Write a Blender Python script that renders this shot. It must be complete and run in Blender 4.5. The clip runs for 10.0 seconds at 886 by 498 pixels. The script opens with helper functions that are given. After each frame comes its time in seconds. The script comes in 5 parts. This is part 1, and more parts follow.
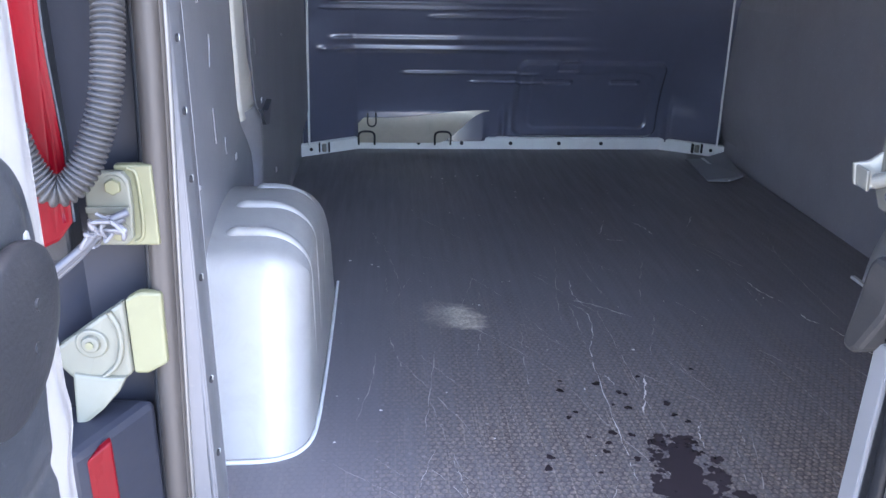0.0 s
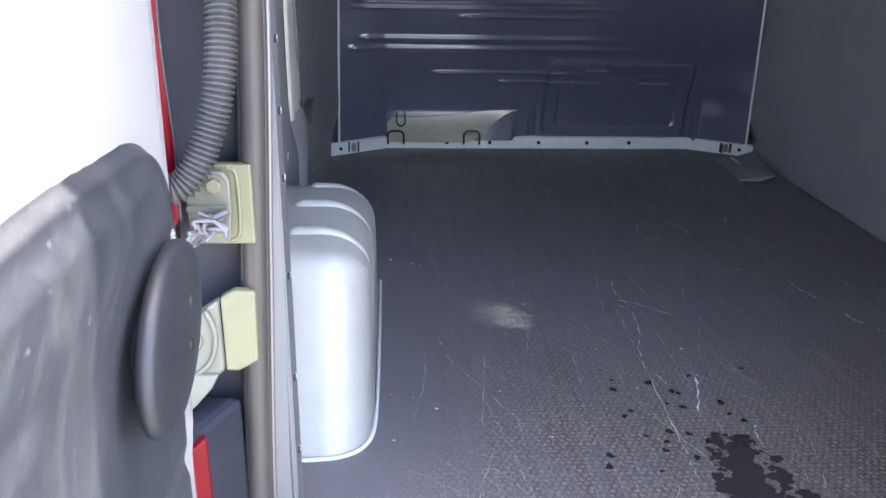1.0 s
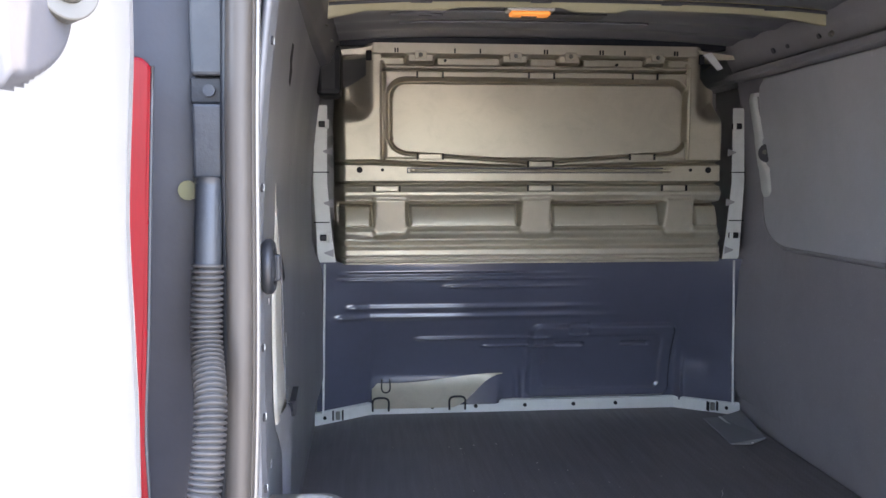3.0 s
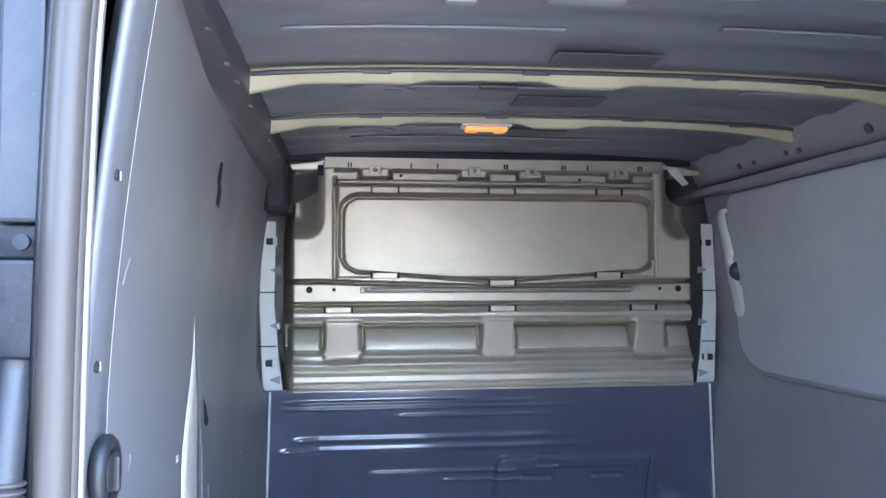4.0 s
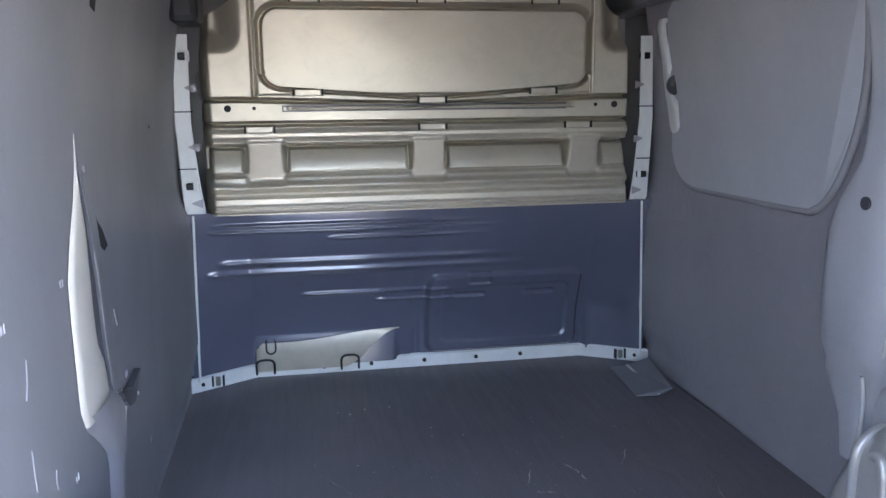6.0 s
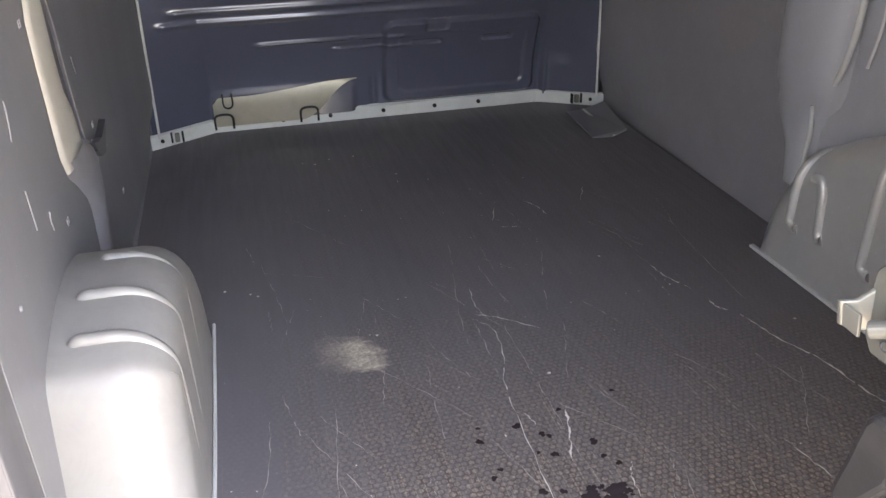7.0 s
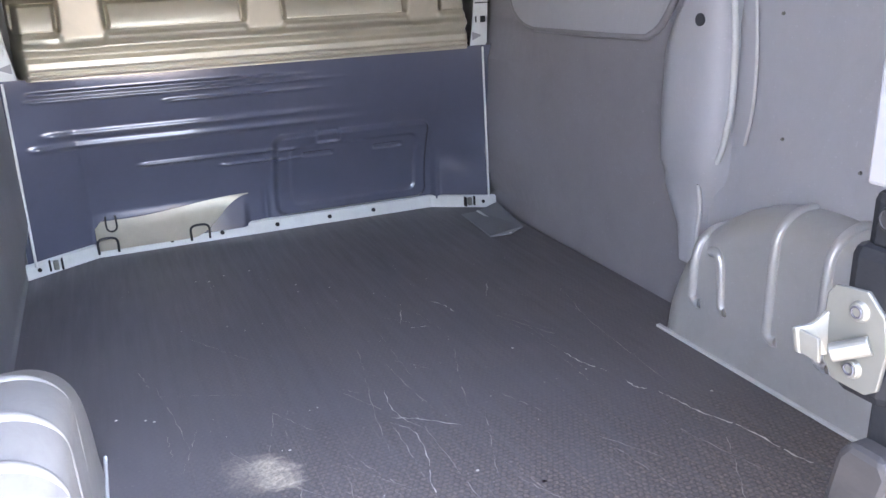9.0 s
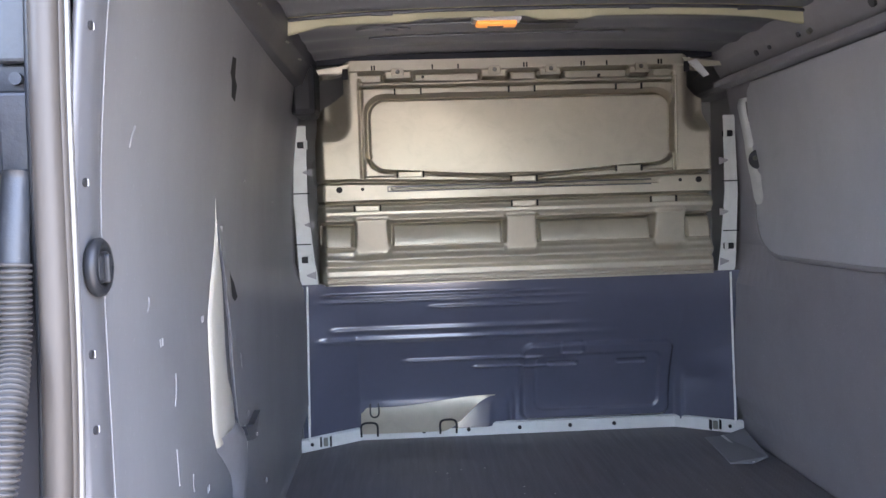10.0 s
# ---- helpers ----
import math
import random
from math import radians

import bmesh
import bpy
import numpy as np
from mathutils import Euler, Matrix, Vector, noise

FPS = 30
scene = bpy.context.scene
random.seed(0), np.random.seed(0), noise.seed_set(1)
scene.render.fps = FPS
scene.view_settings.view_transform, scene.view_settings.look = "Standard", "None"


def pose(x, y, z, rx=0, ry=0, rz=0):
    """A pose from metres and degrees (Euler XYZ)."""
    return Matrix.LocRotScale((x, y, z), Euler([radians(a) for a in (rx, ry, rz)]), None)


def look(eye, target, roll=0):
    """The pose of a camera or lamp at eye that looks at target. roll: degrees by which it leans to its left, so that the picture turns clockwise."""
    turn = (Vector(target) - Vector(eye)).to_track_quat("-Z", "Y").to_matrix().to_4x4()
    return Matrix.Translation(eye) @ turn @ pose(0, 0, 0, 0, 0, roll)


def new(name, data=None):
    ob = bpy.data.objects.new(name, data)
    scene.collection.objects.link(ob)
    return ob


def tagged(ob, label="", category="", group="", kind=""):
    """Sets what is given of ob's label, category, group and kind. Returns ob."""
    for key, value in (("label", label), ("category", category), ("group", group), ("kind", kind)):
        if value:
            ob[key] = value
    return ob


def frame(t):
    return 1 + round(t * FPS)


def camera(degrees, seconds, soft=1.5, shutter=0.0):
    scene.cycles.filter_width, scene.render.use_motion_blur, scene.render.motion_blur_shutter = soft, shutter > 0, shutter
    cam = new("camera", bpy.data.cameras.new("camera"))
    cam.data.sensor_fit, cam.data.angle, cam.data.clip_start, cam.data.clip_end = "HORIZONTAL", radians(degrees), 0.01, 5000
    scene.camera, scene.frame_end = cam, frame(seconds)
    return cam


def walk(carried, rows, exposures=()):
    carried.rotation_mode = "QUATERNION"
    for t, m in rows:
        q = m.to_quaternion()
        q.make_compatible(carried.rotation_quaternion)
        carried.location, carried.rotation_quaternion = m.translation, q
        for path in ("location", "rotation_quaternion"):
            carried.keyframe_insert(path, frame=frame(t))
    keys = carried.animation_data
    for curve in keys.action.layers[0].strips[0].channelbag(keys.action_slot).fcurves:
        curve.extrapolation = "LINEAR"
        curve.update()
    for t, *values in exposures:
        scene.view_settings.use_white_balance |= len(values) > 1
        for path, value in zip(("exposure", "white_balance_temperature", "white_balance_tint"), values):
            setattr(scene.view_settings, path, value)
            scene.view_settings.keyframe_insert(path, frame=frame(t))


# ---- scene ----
cam = camera(58.3, 10.0)

PATH = [
    (0, (-0.483, -0.572, 0.779), (-0.347, 1.285, 0.049), 1.2),
    (0.5, (-0.539, -0.56, 0.781), (-0.418, 1.299, 0.052), 1.3),
    (1, (-0.572, -0.572, 0.779), (-0.45, 1.286, 0.047), 1.1),
    (1.5, (-0.584, -0.578, 0.78), (-0.443, 1.29, 0.079), 0.8),
    (2, (-0.582, -0.576, 0.796), (-0.435, 1.308, 0.142), 0.5),
    (2.5, (-0.588, -0.557, 0.856), (-0.43, 1.368, 0.337), 0.4),
    (3, (-0.578, -0.531, 0.917), (-0.41, 1.454, 0.737), -0.0),
    (3.2, (-0.573, -0.512, 0.926), (-0.403, 1.48, 0.887), -0.1),
    (4.3, (-0.466, -0.308, 0.973), (-0.197, 1.669, 1.116), -0.2),
    (4.5, (-0.436, -0.29, 0.96), (-0.152, 1.68, 1.158), -0.2),
    (5, (-0.399, -0.266, 0.957), (-0.085, 1.705, 1.08), -0.4),
    (5.5, (-0.397, -0.271, 0.958), (-0.058, 1.7, 0.936), -0.6),
    (6, (-0.41, -0.288, 0.943), (-0.071, 1.651, 0.589), -0.7),
    (6.2, (-0.412, -0.3, 0.934), (-0.084, 1.606, 0.425), -0.7),
    (7.3, (-0.497, -0.316, 0.89), (0.036, 1.339, -0.099), -2.3),
    (7.5, (-0.509, -0.303, 0.869), (0.146, 1.296, -0.139), -2.5),
    (8, (-0.506, -0.286, 0.851), (0.347, 1.207, -0.171), -2.3),
    (8.5, (-0.502, -0.281, 0.852), (0.357, 1.245, -0.112), -2.6),
    (9, (-0.492, -0.28, 0.847), (0.225, 1.471, 0.198), -2.4),
    (9.5, (-0.453, -0.336, 0.857), (-0.057, 1.607, 0.595), -2.4),
    (10, (-0.4, -0.484, 0.876), (-0.313, 1.511, 0.768), -1.8),
]
EXPOSURES = [(0, 4.78, 6373, 19), (1.0, 4.6, 6900, 17), (2.0, 4.5, 7400, 16), (3.0, 4.9, 7150, 18), (4.5, 5.52, 5520, 13), (5.2, 5.6, 5650, 14), (6.0, 5.25, 6476, 18), (7.3, 4.95, 9300, 20), (7.6, 4.95, 9300, 20), (8.2, 4.78, 7900, 21), (8.7, 5.05, 8300, 20), (9.0, 5.85, 7300, 22), (9.5, 5.95, 6500, 18), (10.0, 5.22, 7000, 20)]
walk(cam, [(t, look(e, g, r)) for t, e, g, r in PATH], EXPOSURES)

# ---------------------------------------------------------------- light
SUN_DIR = Vector((0.35, 0.18, 0.92)).normalized()
world = bpy.data.worlds.new("sky")
scene.world = world
world.use_nodes = True
wn = world.node_tree.nodes
sky = wn.new("ShaderNodeTexSky")
sky.sky_type = "NISHITA"
sky.sun_disc = False
sky.sun_elevation = math.asin(SUN_DIR.z)
sky.sun_rotation = math.atan2(SUN_DIR.x, SUN_DIR.y)
sky.air_density, sky.dust_density, sky.ozone_density = 0.9, 2.2, 0.6
wn["Background"].inputs["Strength"].default_value = 0.15
world.node_tree.links.new(sky.outputs["Color"], wn["Background"].inputs["Color"])
sun_data = bpy.data.lights.new("sun", "SUN")
sun_data.energy, sun_data.angle, sun_data.color = 2.0, radians(0.6), (1.0, 0.95, 0.88)
sun = new("sun", sun_data)
sun.matrix_world = look(SUN_DIR * 20, (0, 0, 0))


# ---------------------------------------------------------------- materials
def ramp(nt, fac, stops):
    r = nt.nodes.new("ShaderNodeValToRGB")
    el = r.color_ramp.elements
    while len(el) < len(stops):
        el.new(0.5)
    for e, (p, c) in zip(el, stops):
        e.position = p
        e.color = (*c, 1) if len(c) == 3 else c
    nt.links.new(fac, r.inputs[0])
    return r.outputs[0]


def mixc(nt, fac, a, b, mode="MIX"):
    m = nt.nodes.new("ShaderNodeMix")
    m.data_type, m.blend_type = "RGBA", mode
    for sock, val in ((m.inputs[0], fac), (m.inputs[6], a), (m.inputs[7], b)):
        if isinstance(val, bpy.types.NodeSocket):
            nt.links.new(val, sock)
        else:
            sock.default_value = val if isinstance(val, (int, float)) else (*val, 1)
    return m.outputs[2]


def noise_tex(nt, vec, scale, detail=5, rough=0.55, dist=0.0):
    n = nt.nodes.new("ShaderNodeTexNoise")
    n.inputs["Scale"].default_value = scale
    n.inputs["Detail"].default_value = detail
    n.inputs["Roughness"].default_value = rough
    n.inputs["Distortion"].default_value = dist
    nt.links.new(vec, n.inputs["Vector"])
    return n.outputs["Fac"]


def maths(nt, op, a, b=0.0, c=0.0):
    m = nt.nodes.new("ShaderNodeMath")
    m.operation = op
    for i, val in enumerate((a, b, c)):
        if isinstance(val, bpy.types.NodeSocket):
            nt.links.new(val, m.inputs[i])
        else:
            m.inputs[i].default_value = val
    return m.outputs[0]


def start(name):
    m = bpy.data.materials.new(name)
    m.use_nodes = True
    nt = m.node_tree
    bsdf = nt.nodes["Principled BSDF"]
    tc = nt.nodes.new("ShaderNodeTexCoord")
    return m, nt, bsdf, tc.outputs["Object"]


def stretched(nt, vec, sx, sy, sz):
    mp = nt.nodes.new("ShaderNodeMapping")
    mp.inputs["Scale"].default_value = (sx, sy, sz)
    nt.links.new(vec, mp.inputs["Vector"])
    return mp.outputs[0]


def surface(name, base, rough, metal=0.0, vary=0.18, grain=60.0, bump=0.08, dirt=0.25, dirt_col=(0.16, 0.14, 0.12), coat=0.0, specks=0.0, wave=0.0, streak=(1, 1, 1), spec=0.5, coat_rough=0.28):
    """A paint, plastic or metal with broad stains, fine grain, dust and uneven gloss."""
    m, nt, bsdf, vec = start(name)
    v2 = stretched(nt, vec, *streak)
    broad = noise_tex(nt, v2, 4.0, 6, 0.6, 0.4)
    fine = noise_tex(nt, v2, grain, 4, 0.6)
    dark = tuple(c * (1 - vary) for c in base)
    light = tuple(min(1, c * (1 + vary)) for c in base)
    col = ramp(nt, broad, [(0.15, dark), (0.85, light)])
    col = mixc(nt, 0.12, col, ramp(nt, fine, [(0.3, dark), (0.7, light)]), "MIX")
    smear = ramp(nt, noise_tex(nt, v2, 9.0, 8, 0.7, 1.2), [(0.48, (0, 0, 0)), (0.80, (1, 1, 1))])
    fac = maths(nt, "MULTIPLY", smear, dirt)
    col = mixc(nt, fac, col, dirt_col)
    if specks:
        sp = ramp(nt, noise_tex(nt, vec, 140.0, 2, 0.4), [(0.70, (0, 0, 0)), (0.74, (1, 1, 1))])
        col = mixc(nt, maths(nt, "MULTIPLY", sp, specks), col, tuple(min(1, c * 2.2 + 0.12) for c in base))
    nt.links.new(col, bsdf.inputs["Base Color"])
    rr = ramp(nt, noise_tex(nt, v2, 3.0, 1, 0.4), [(0.0, (max(0, rough - 0.10),) * 3), (1.0, (min(1, rough + 0.14),) * 3)])
    rr = mixc(nt, fac, rr, (0.75, 0.75, 0.75))
    nt.links.new(rr, bsdf.inputs["Roughness"])
    bsdf.inputs["Metallic"].default_value = metal
    bsdf.inputs["Specular IOR Level"].default_value = spec
    bsdf.inputs["Coat Weight"].default_value = coat
    bsdf.inputs["Coat Roughness"].default_value = coat_rough
    b = nt.nodes.new("ShaderNodeBump")
    b.inputs["Strength"].default_value = bump
    b.inputs["Distance"].default_value = 0.002
    nt.links.new(fine, b.inputs["Height"])
    if wave:
        b2 = nt.nodes.new("ShaderNodeBump")
        b2.inputs["Strength"].default_value = wave
        b2.inputs["Distance"].default_value = 0.02
        nt.links.new(noise_tex(nt, vec, 5.0, 2, 0.4), b2.inputs["Height"])
        nt.links.new(b2.outputs[0], b.inputs["Normal"])
    nt.links.new(b.outputs[0], bsdf.inputs["Normal"])
    return m


def glow(name, colour, strength):
    m, nt, bsdf, vec = start(name)
    bsdf.inputs["Base Color"].default_value = (*colour, 1)
    bsdf.inputs["Emission Color"].default_value = (*colour, 1)
    bsdf.inputs["Emission Strength"].default_value = strength
    return m


def floor_material():
    """Dark brown film-faced plywood with a worn hexagonal anti-slip print."""
    m, nt, bsdf, vec = start("floor_plywood")

    def vm(op, a, b=None):
        n = nt.nodes.new("ShaderNodeVectorMath")
        n.operation = op
        for i, val in enumerate((a, b)):
            if val is None:
                continue
            if isinstance(val, bpy.types.NodeSocket):
                nt.links.new(val, n.inputs[i])
            else:
                n.inputs[i].default_value = val
        return n

    size = 1 / 0.0118
    p = vm("MULTIPLY", vec, (size, size, 0)).outputs[0]
    s3 = math.sqrt(3)
    ga = vm("SUBTRACT", vm("MODULO", vm("ADD", p, (1000, 1000 * s3, 0)).outputs[0], (1, s3, 1)).outputs[0], (0.5, s3 / 2, 0)).outputs[0]
    gb = vm("SUBTRACT", vm("MODULO", vm("ADD", p, (1000.5, 1000.5 * s3, 0)).outputs[0], (1, s3, 1)).outputs[0], (0.5, s3 / 2, 0)).outputs[0]

    def hexd(g):
        ab = vm("ABSOLUTE", g).outputs[0]
        d = vm("DOT_PRODUCT", ab, (0.5, s3 / 2, 0)).outputs["Value"]
        sep = nt.nodes.new("ShaderNodeSeparateXYZ")
        nt.links.new(ab, sep.inputs[0])
        return maths(nt, "MAXIMUM", d, sep.outputs[0])

    cell = maths(nt, "MINIMUM", hexd(ga), hexd(gb))
    line = ramp(nt, cell, [(0.34, (0, 0, 0)), (0.43, (1, 1, 1))])
    broad = noise_tex(nt, vec, 2.2, 6, 0.6, 0.5)
    drag = noise_tex(nt, stretched(nt, vec, 26, 1.6, 1), 2.0, 6, 0.65, 0.3)
    wear = maths(nt, "MULTIPLY", ramp(nt, broad, [(0.30, (0.55,) * 3), (0.60, (1,) * 3)]), ramp(nt, drag, [(0.34, (0.45,) * 3), (0.62, (1,) * 3)]))
    base = ramp(nt, broad, [(0.3, (0.128, 0.122, 0.128)), (0.7, (0.158, 0.148, 0.152))])
    sep = nt.nodes.new("ShaderNodeSeparateXYZ")
    nt.links.new(vec, sep.inputs[0])
    # the loading end is scuffed down by boots and pallets
    along = maths(nt, "ADD", maths(nt, "ADD", sep.outputs[1], maths(nt, "MULTIPLY", sep.outputs[0], 0.25)), maths(nt, "MULTIPLY", broad, 0.7))
    tread = ramp(nt, maths(nt, "MULTIPLY", along, 0.5), [(0.0, (1, 1, 1)), (0.42, (0.85, 0.85, 0.85)), (0.72, (0.12, 0.12, 0.12))])
    inward = ramp(nt, maths(nt, "ADD", sep.outputs[0], maths(nt, "MULTIPLY_ADD", broad, 0.2, 0.5)), [(0.05, (0.10, 0.10, 0.10)), (0.32, (1, 1, 1))])
    tread_fac = maths(nt, "MULTIPLY", maths(nt, "MULTIPLY", tread, inward), wear)
    # worn brown, set darker than the base to flatten the light's falloff
    col = mixc(nt, maths(nt, "MULTIPLY", tread_fac, 0.8), base, (0.114, 0.080, 0.057))
    # rubbed crowns of single hexagons, and fine lengthwise hairlines
    grit = noise_tex(nt, vec, 130.0, 3, 0.6)
    crown = maths(nt, "MULTIPLY", ramp(nt, grit, [(0.48, (0, 0, 0)), (0.62, (1, 1, 1))]), tread_fac)
    col = mixc(nt, maths(nt, "MULTIPLY", crown, 0.85), col, (0.42, 0.33, 0.25))
    hair = ramp(nt, noise_tex(nt, stretched(nt, vec, 330, 6, 1), 1.0, 4, 0.6, 0.1), [(0.57, (0, 0, 0)), (0.66, (1, 1, 1))])
    col = mixc(nt, maths(nt, "MULTIPLY", maths(nt, "MULTIPLY", hair, tread_fac), 0.8), col, (0.46, 0.38, 0.30))
    col = mixc(nt, maths(nt, "MULTIPLY", line, maths(nt, "MULTIPLY_ADD", tread_fac, 0.90, 0.02)), col, (0.026, 0.020, 0.017))
    # the rubbed bare patch
    patch = noise_tex(nt, stretched(nt, vec, 1, 1.6, 1), 16.0, 8, 0.7, 0.4)
    off = maths(nt, "ADD", sep.outputs[0], 0.345)
    dx = maths(nt, "MULTIPLY", off, 13.0)
    dy = maths(nt, "MULTIPLY", maths(nt, "ADD", maths(nt, "ADD", sep.outputs[1], -1.005), maths(nt, "MULTIPLY", off, 0.30)), 15.0)
    rad = maths(nt, "ADD", maths(nt, "MULTIPLY", dx, dx), maths(nt, "MULTIPLY", dy, dy))
    rad = maths(nt, "ADD", rad, maths(nt, "MULTIPLY_ADD", patch, -3.2, 1.5))
    fade = ramp(nt, maths(nt, "MULTIPLY", maths(nt, "ADD", sep.outputs[0], 0.47), 5.5), [(0.0, (0.05, 0.05, 0.05)), (0.55, (0.30, 0.30, 0.30)), (0.92, (1, 1, 1))])
    near = ramp(nt, rad, [(0.0, (1, 1, 1)), (0.5, (0.45, 0.45, 0.45)), (1.3, (0, 0, 0))])
    pm = maths(nt, "MULTIPLY", maths(nt, "MULTIPLY", near, fade), ramp(nt, grit, [(0.30, (0.35, 0.35, 0.35)), (0.60, (1, 1, 1))]))
    col = mixc(nt, maths(nt, "MULTIPLY", pm, 0.95), col, (0.76, 0.66, 0.50))
    scratch = ramp(nt, noise_tex(nt, stretched(nt, vec, 160, 7, 1), 1.0, 3, 0.6, 0.2), [(0.62, (0, 0, 0)), (0.70, (1, 1, 1))])
    col = mixc(nt, maths(nt, "MULTIPLY", scratch, maths(nt, "MULTIPLY_ADD", tread_fac, 0.65, 0.04)), col, (0.24, 0.21, 0.18))
    speck = ramp(nt, noise_tex(nt, vec, 90.0, 2, 0.4), [(0.70, (0, 0, 0)), (0.73, (1, 1, 1))])
    col = mixc(nt, maths(nt, "MULTIPLY", speck, maths(nt, "MULTIPLY_ADD", tread_fac, 0.7, 0.1)), col, (0.4, 0.37, 0.33))
    nt.links.new(col, bsdf.inputs["Base Color"])
    rr = ramp(nt, drag, [(0.3, (0.34,) * 3), (0.7, (0.5,) * 3)])
    nt.links.new(mixc(nt, maths(nt, "MULTIPLY", tread_fac, 0.6), rr, (0.62, 0.62, 0.62)), bsdf.inputs["Roughness"])
    bsdf.inputs["Specular IOR Level"].default_value = 0.32
    b = nt.nodes.new("ShaderNodeBump")
    b.inputs["Strength"].default_value = 0.35
    b.inputs["Distance"].default_value = 0.001
    nt.links.new(maths(nt, "MULTIPLY", line, tread_fac), b.inputs["Height"])
    nt.links.new(b.outputs[0], bsdf.inputs["Normal"])
    return m


FLOOR = floor_material()
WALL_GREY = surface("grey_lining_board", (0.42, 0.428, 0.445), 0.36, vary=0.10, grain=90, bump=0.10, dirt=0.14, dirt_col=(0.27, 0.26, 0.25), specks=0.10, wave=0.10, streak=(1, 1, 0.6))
# Darker than WALL_GREY to offset the stronger light on the left wall.
LINING = surface("scuffed_hardboard_toned_down", (0.20, 0.202, 0.207), 0.40, vary=0.10, grain=90, bump=0.10, dirt=0.14, dirt_col=(0.22, 0.21, 0.20), specks=0.10, wave=0.10, streak=(1, 1, 0.6))
# Lining grey darkened to offset the strong outdoor light on the jamb.
JAMB_TONED = surface("jamb_grey_toned_down", (0.080, 0.082, 0.086), 0.36, vary=0.12, grain=60, bump=0.06, dirt=0.2, dirt_col=(0.16, 0.155, 0.15), specks=0.08, streak=(1, 1, 0.4))
WALL_DARK = surface("dark_lining_board", (0.265, 0.256, 0.268), 0.42, vary=0.15, grain=120, bump=0.12, dirt=0.12, specks=0.12)
STEEL_UP = surface("silver_primer_steel", (0.47, 0.430, 0.335), 0.42, metal=0.55, vary=0.10, grain=40, bump=0.05, dirt=0.25, dirt_col=(0.25, 0.23, 0.20), wave=0.03)
STEEL_DK = surface("dark_painted_steel", (0.080, 0.086, 0.118), 0.14, vary=0.10, grain=50, bump=0.01, dirt=0.0, coat=0.5, wave=0.04, coat_rough=0.16)
ARCH_MAT = surface("silver_grey_arch_paint", (0.34, 0.328, 0.300), 0.44, metal=0.2, vary=0.10, grain=70, bump=0.05, dirt=0.30, dirt_col=(0.20, 0.19, 0.18), coat=0.08, wave=0.05)
# Same arch paint, its colour lifted because the far arch stands in shade.
ARCH_FAR = surface("shaded_arch_paint_lifted", (0.50, 0.50, 0.48), 0.30, metal=0.30, vary=0.10, grain=70, bump=0.02, dirt=0.15, dirt_col=(0.2, 0.19, 0.17), coat=0.25, specks=0.1, wave=0.03)
CREAM = surface("pale_cream_body_primer", (0.43, 0.40, 0.25), 0.42, vary=0.08, grain=50, bump=0.05, dirt=0.25, dirt_col=(0.38, 0.36, 0.28))
PALE = surface("pale_grey_body_paint", (0.60, 0.61, 0.58), 0.40, vary=0.08, grain=50, bump=0.05, dirt=0.25, dirt_col=(0.3, 0.29, 0.27))
# Paler than the shell, so the beads' highlights sit in the colour.
BEAD_GLINT = surface("arch_bead_highlights", (0.62, 0.615, 0.59), 0.28, metal=0.4, vary=0.10, grain=70, bump=0.02, dirt=0.1, coat=0.2)
PILLAR = surface("pale_warm_pillar_paint", (0.56, 0.53, 0.45), 0.40, vary=0.06, grain=50, bump=0.05, dirt=0.15, dirt_col=(0.36, 0.34, 0.30), coat=0.2)
ROOF_IN = surface("dark_grey_roof_skin", (0.15, 0.153, 0.165), 0.38, vary=0.07, grain=30, bump=0.01, dirt=0.05, coat=0.15, wave=0.05, streak=(0.3, 1, 1))
RAIL_DK = surface("dark_roof_rail", (0.055, 0.057, 0.066), 0.38, vary=0.12, dirt=0.15)
RAIL_GREY = surface("grey_rail_steel", (0.26, 0.255, 0.26), 0.42, vary=0.12, dirt=0.25)
BODY = surface("silver_white_body_paint", (0.24, 0.241, 0.234), 0.30, metal=0.10, vary=0.03, grain=120, bump=0.02, dirt=0.0, dirt_col=(0.09, 0.09, 0.088), coat=0.35)
# PALE toned down for door parts that catch the outdoor light.
DOOR_PALE = surface("door_edge_paint_toned_down", (0.20, 0.203, 0.208), 0.4, vary=0.06, grain=80, bump=0.04, dirt=0.15, dirt_col=(0.14, 0.14, 0.14))
RUBBER = surface("grey_seal_rubber", (0.044, 0.039, 0.034), 0.38, vary=0.15, grain=80, bump=0.15, dirt=0.4, dirt_col=(0.075, 0.068, 0.06), streak=(1, 1, 0.15), spec=0.3)
EDGE = surface("bare_bright_flange", (0.14, 0.14, 0.135), 0.32, metal=0.5, vary=0.08, dirt=0.2)
BLACK = surface("black_moulded_plastic", (0.012, 0.0132, 0.0152), 0.42, vary=0.2, grain=200, bump=0.2, dirt=0.25, dirt_col=(0.04, 0.04, 0.04), spec=0.3)
TRIM = surface("dark_grey_door_trim", (0.018, 0.021, 0.025), 0.40, vary=0.2, grain=160, bump=0.2, dirt=0.55, dirt_col=(0.060, 0.062, 0.064), spec=0.35, specks=0.15)
CHANNEL = surface("grimy_dark_body_channel", (0.019, 0.021, 0.028), 0.38, vary=0.30, grain=60, bump=0.15, dirt=0.35, dirt_col=(0.032, 0.030, 0.029), spec=0.2)
HOSE = surface("grey_corrugated_hose", (0.036, 0.035, 0.034), 0.48, vary=0.2, grain=200, bump=0.1, dirt=0.5, dirt_col=(0.085, 0.076, 0.07), spec=0.3)
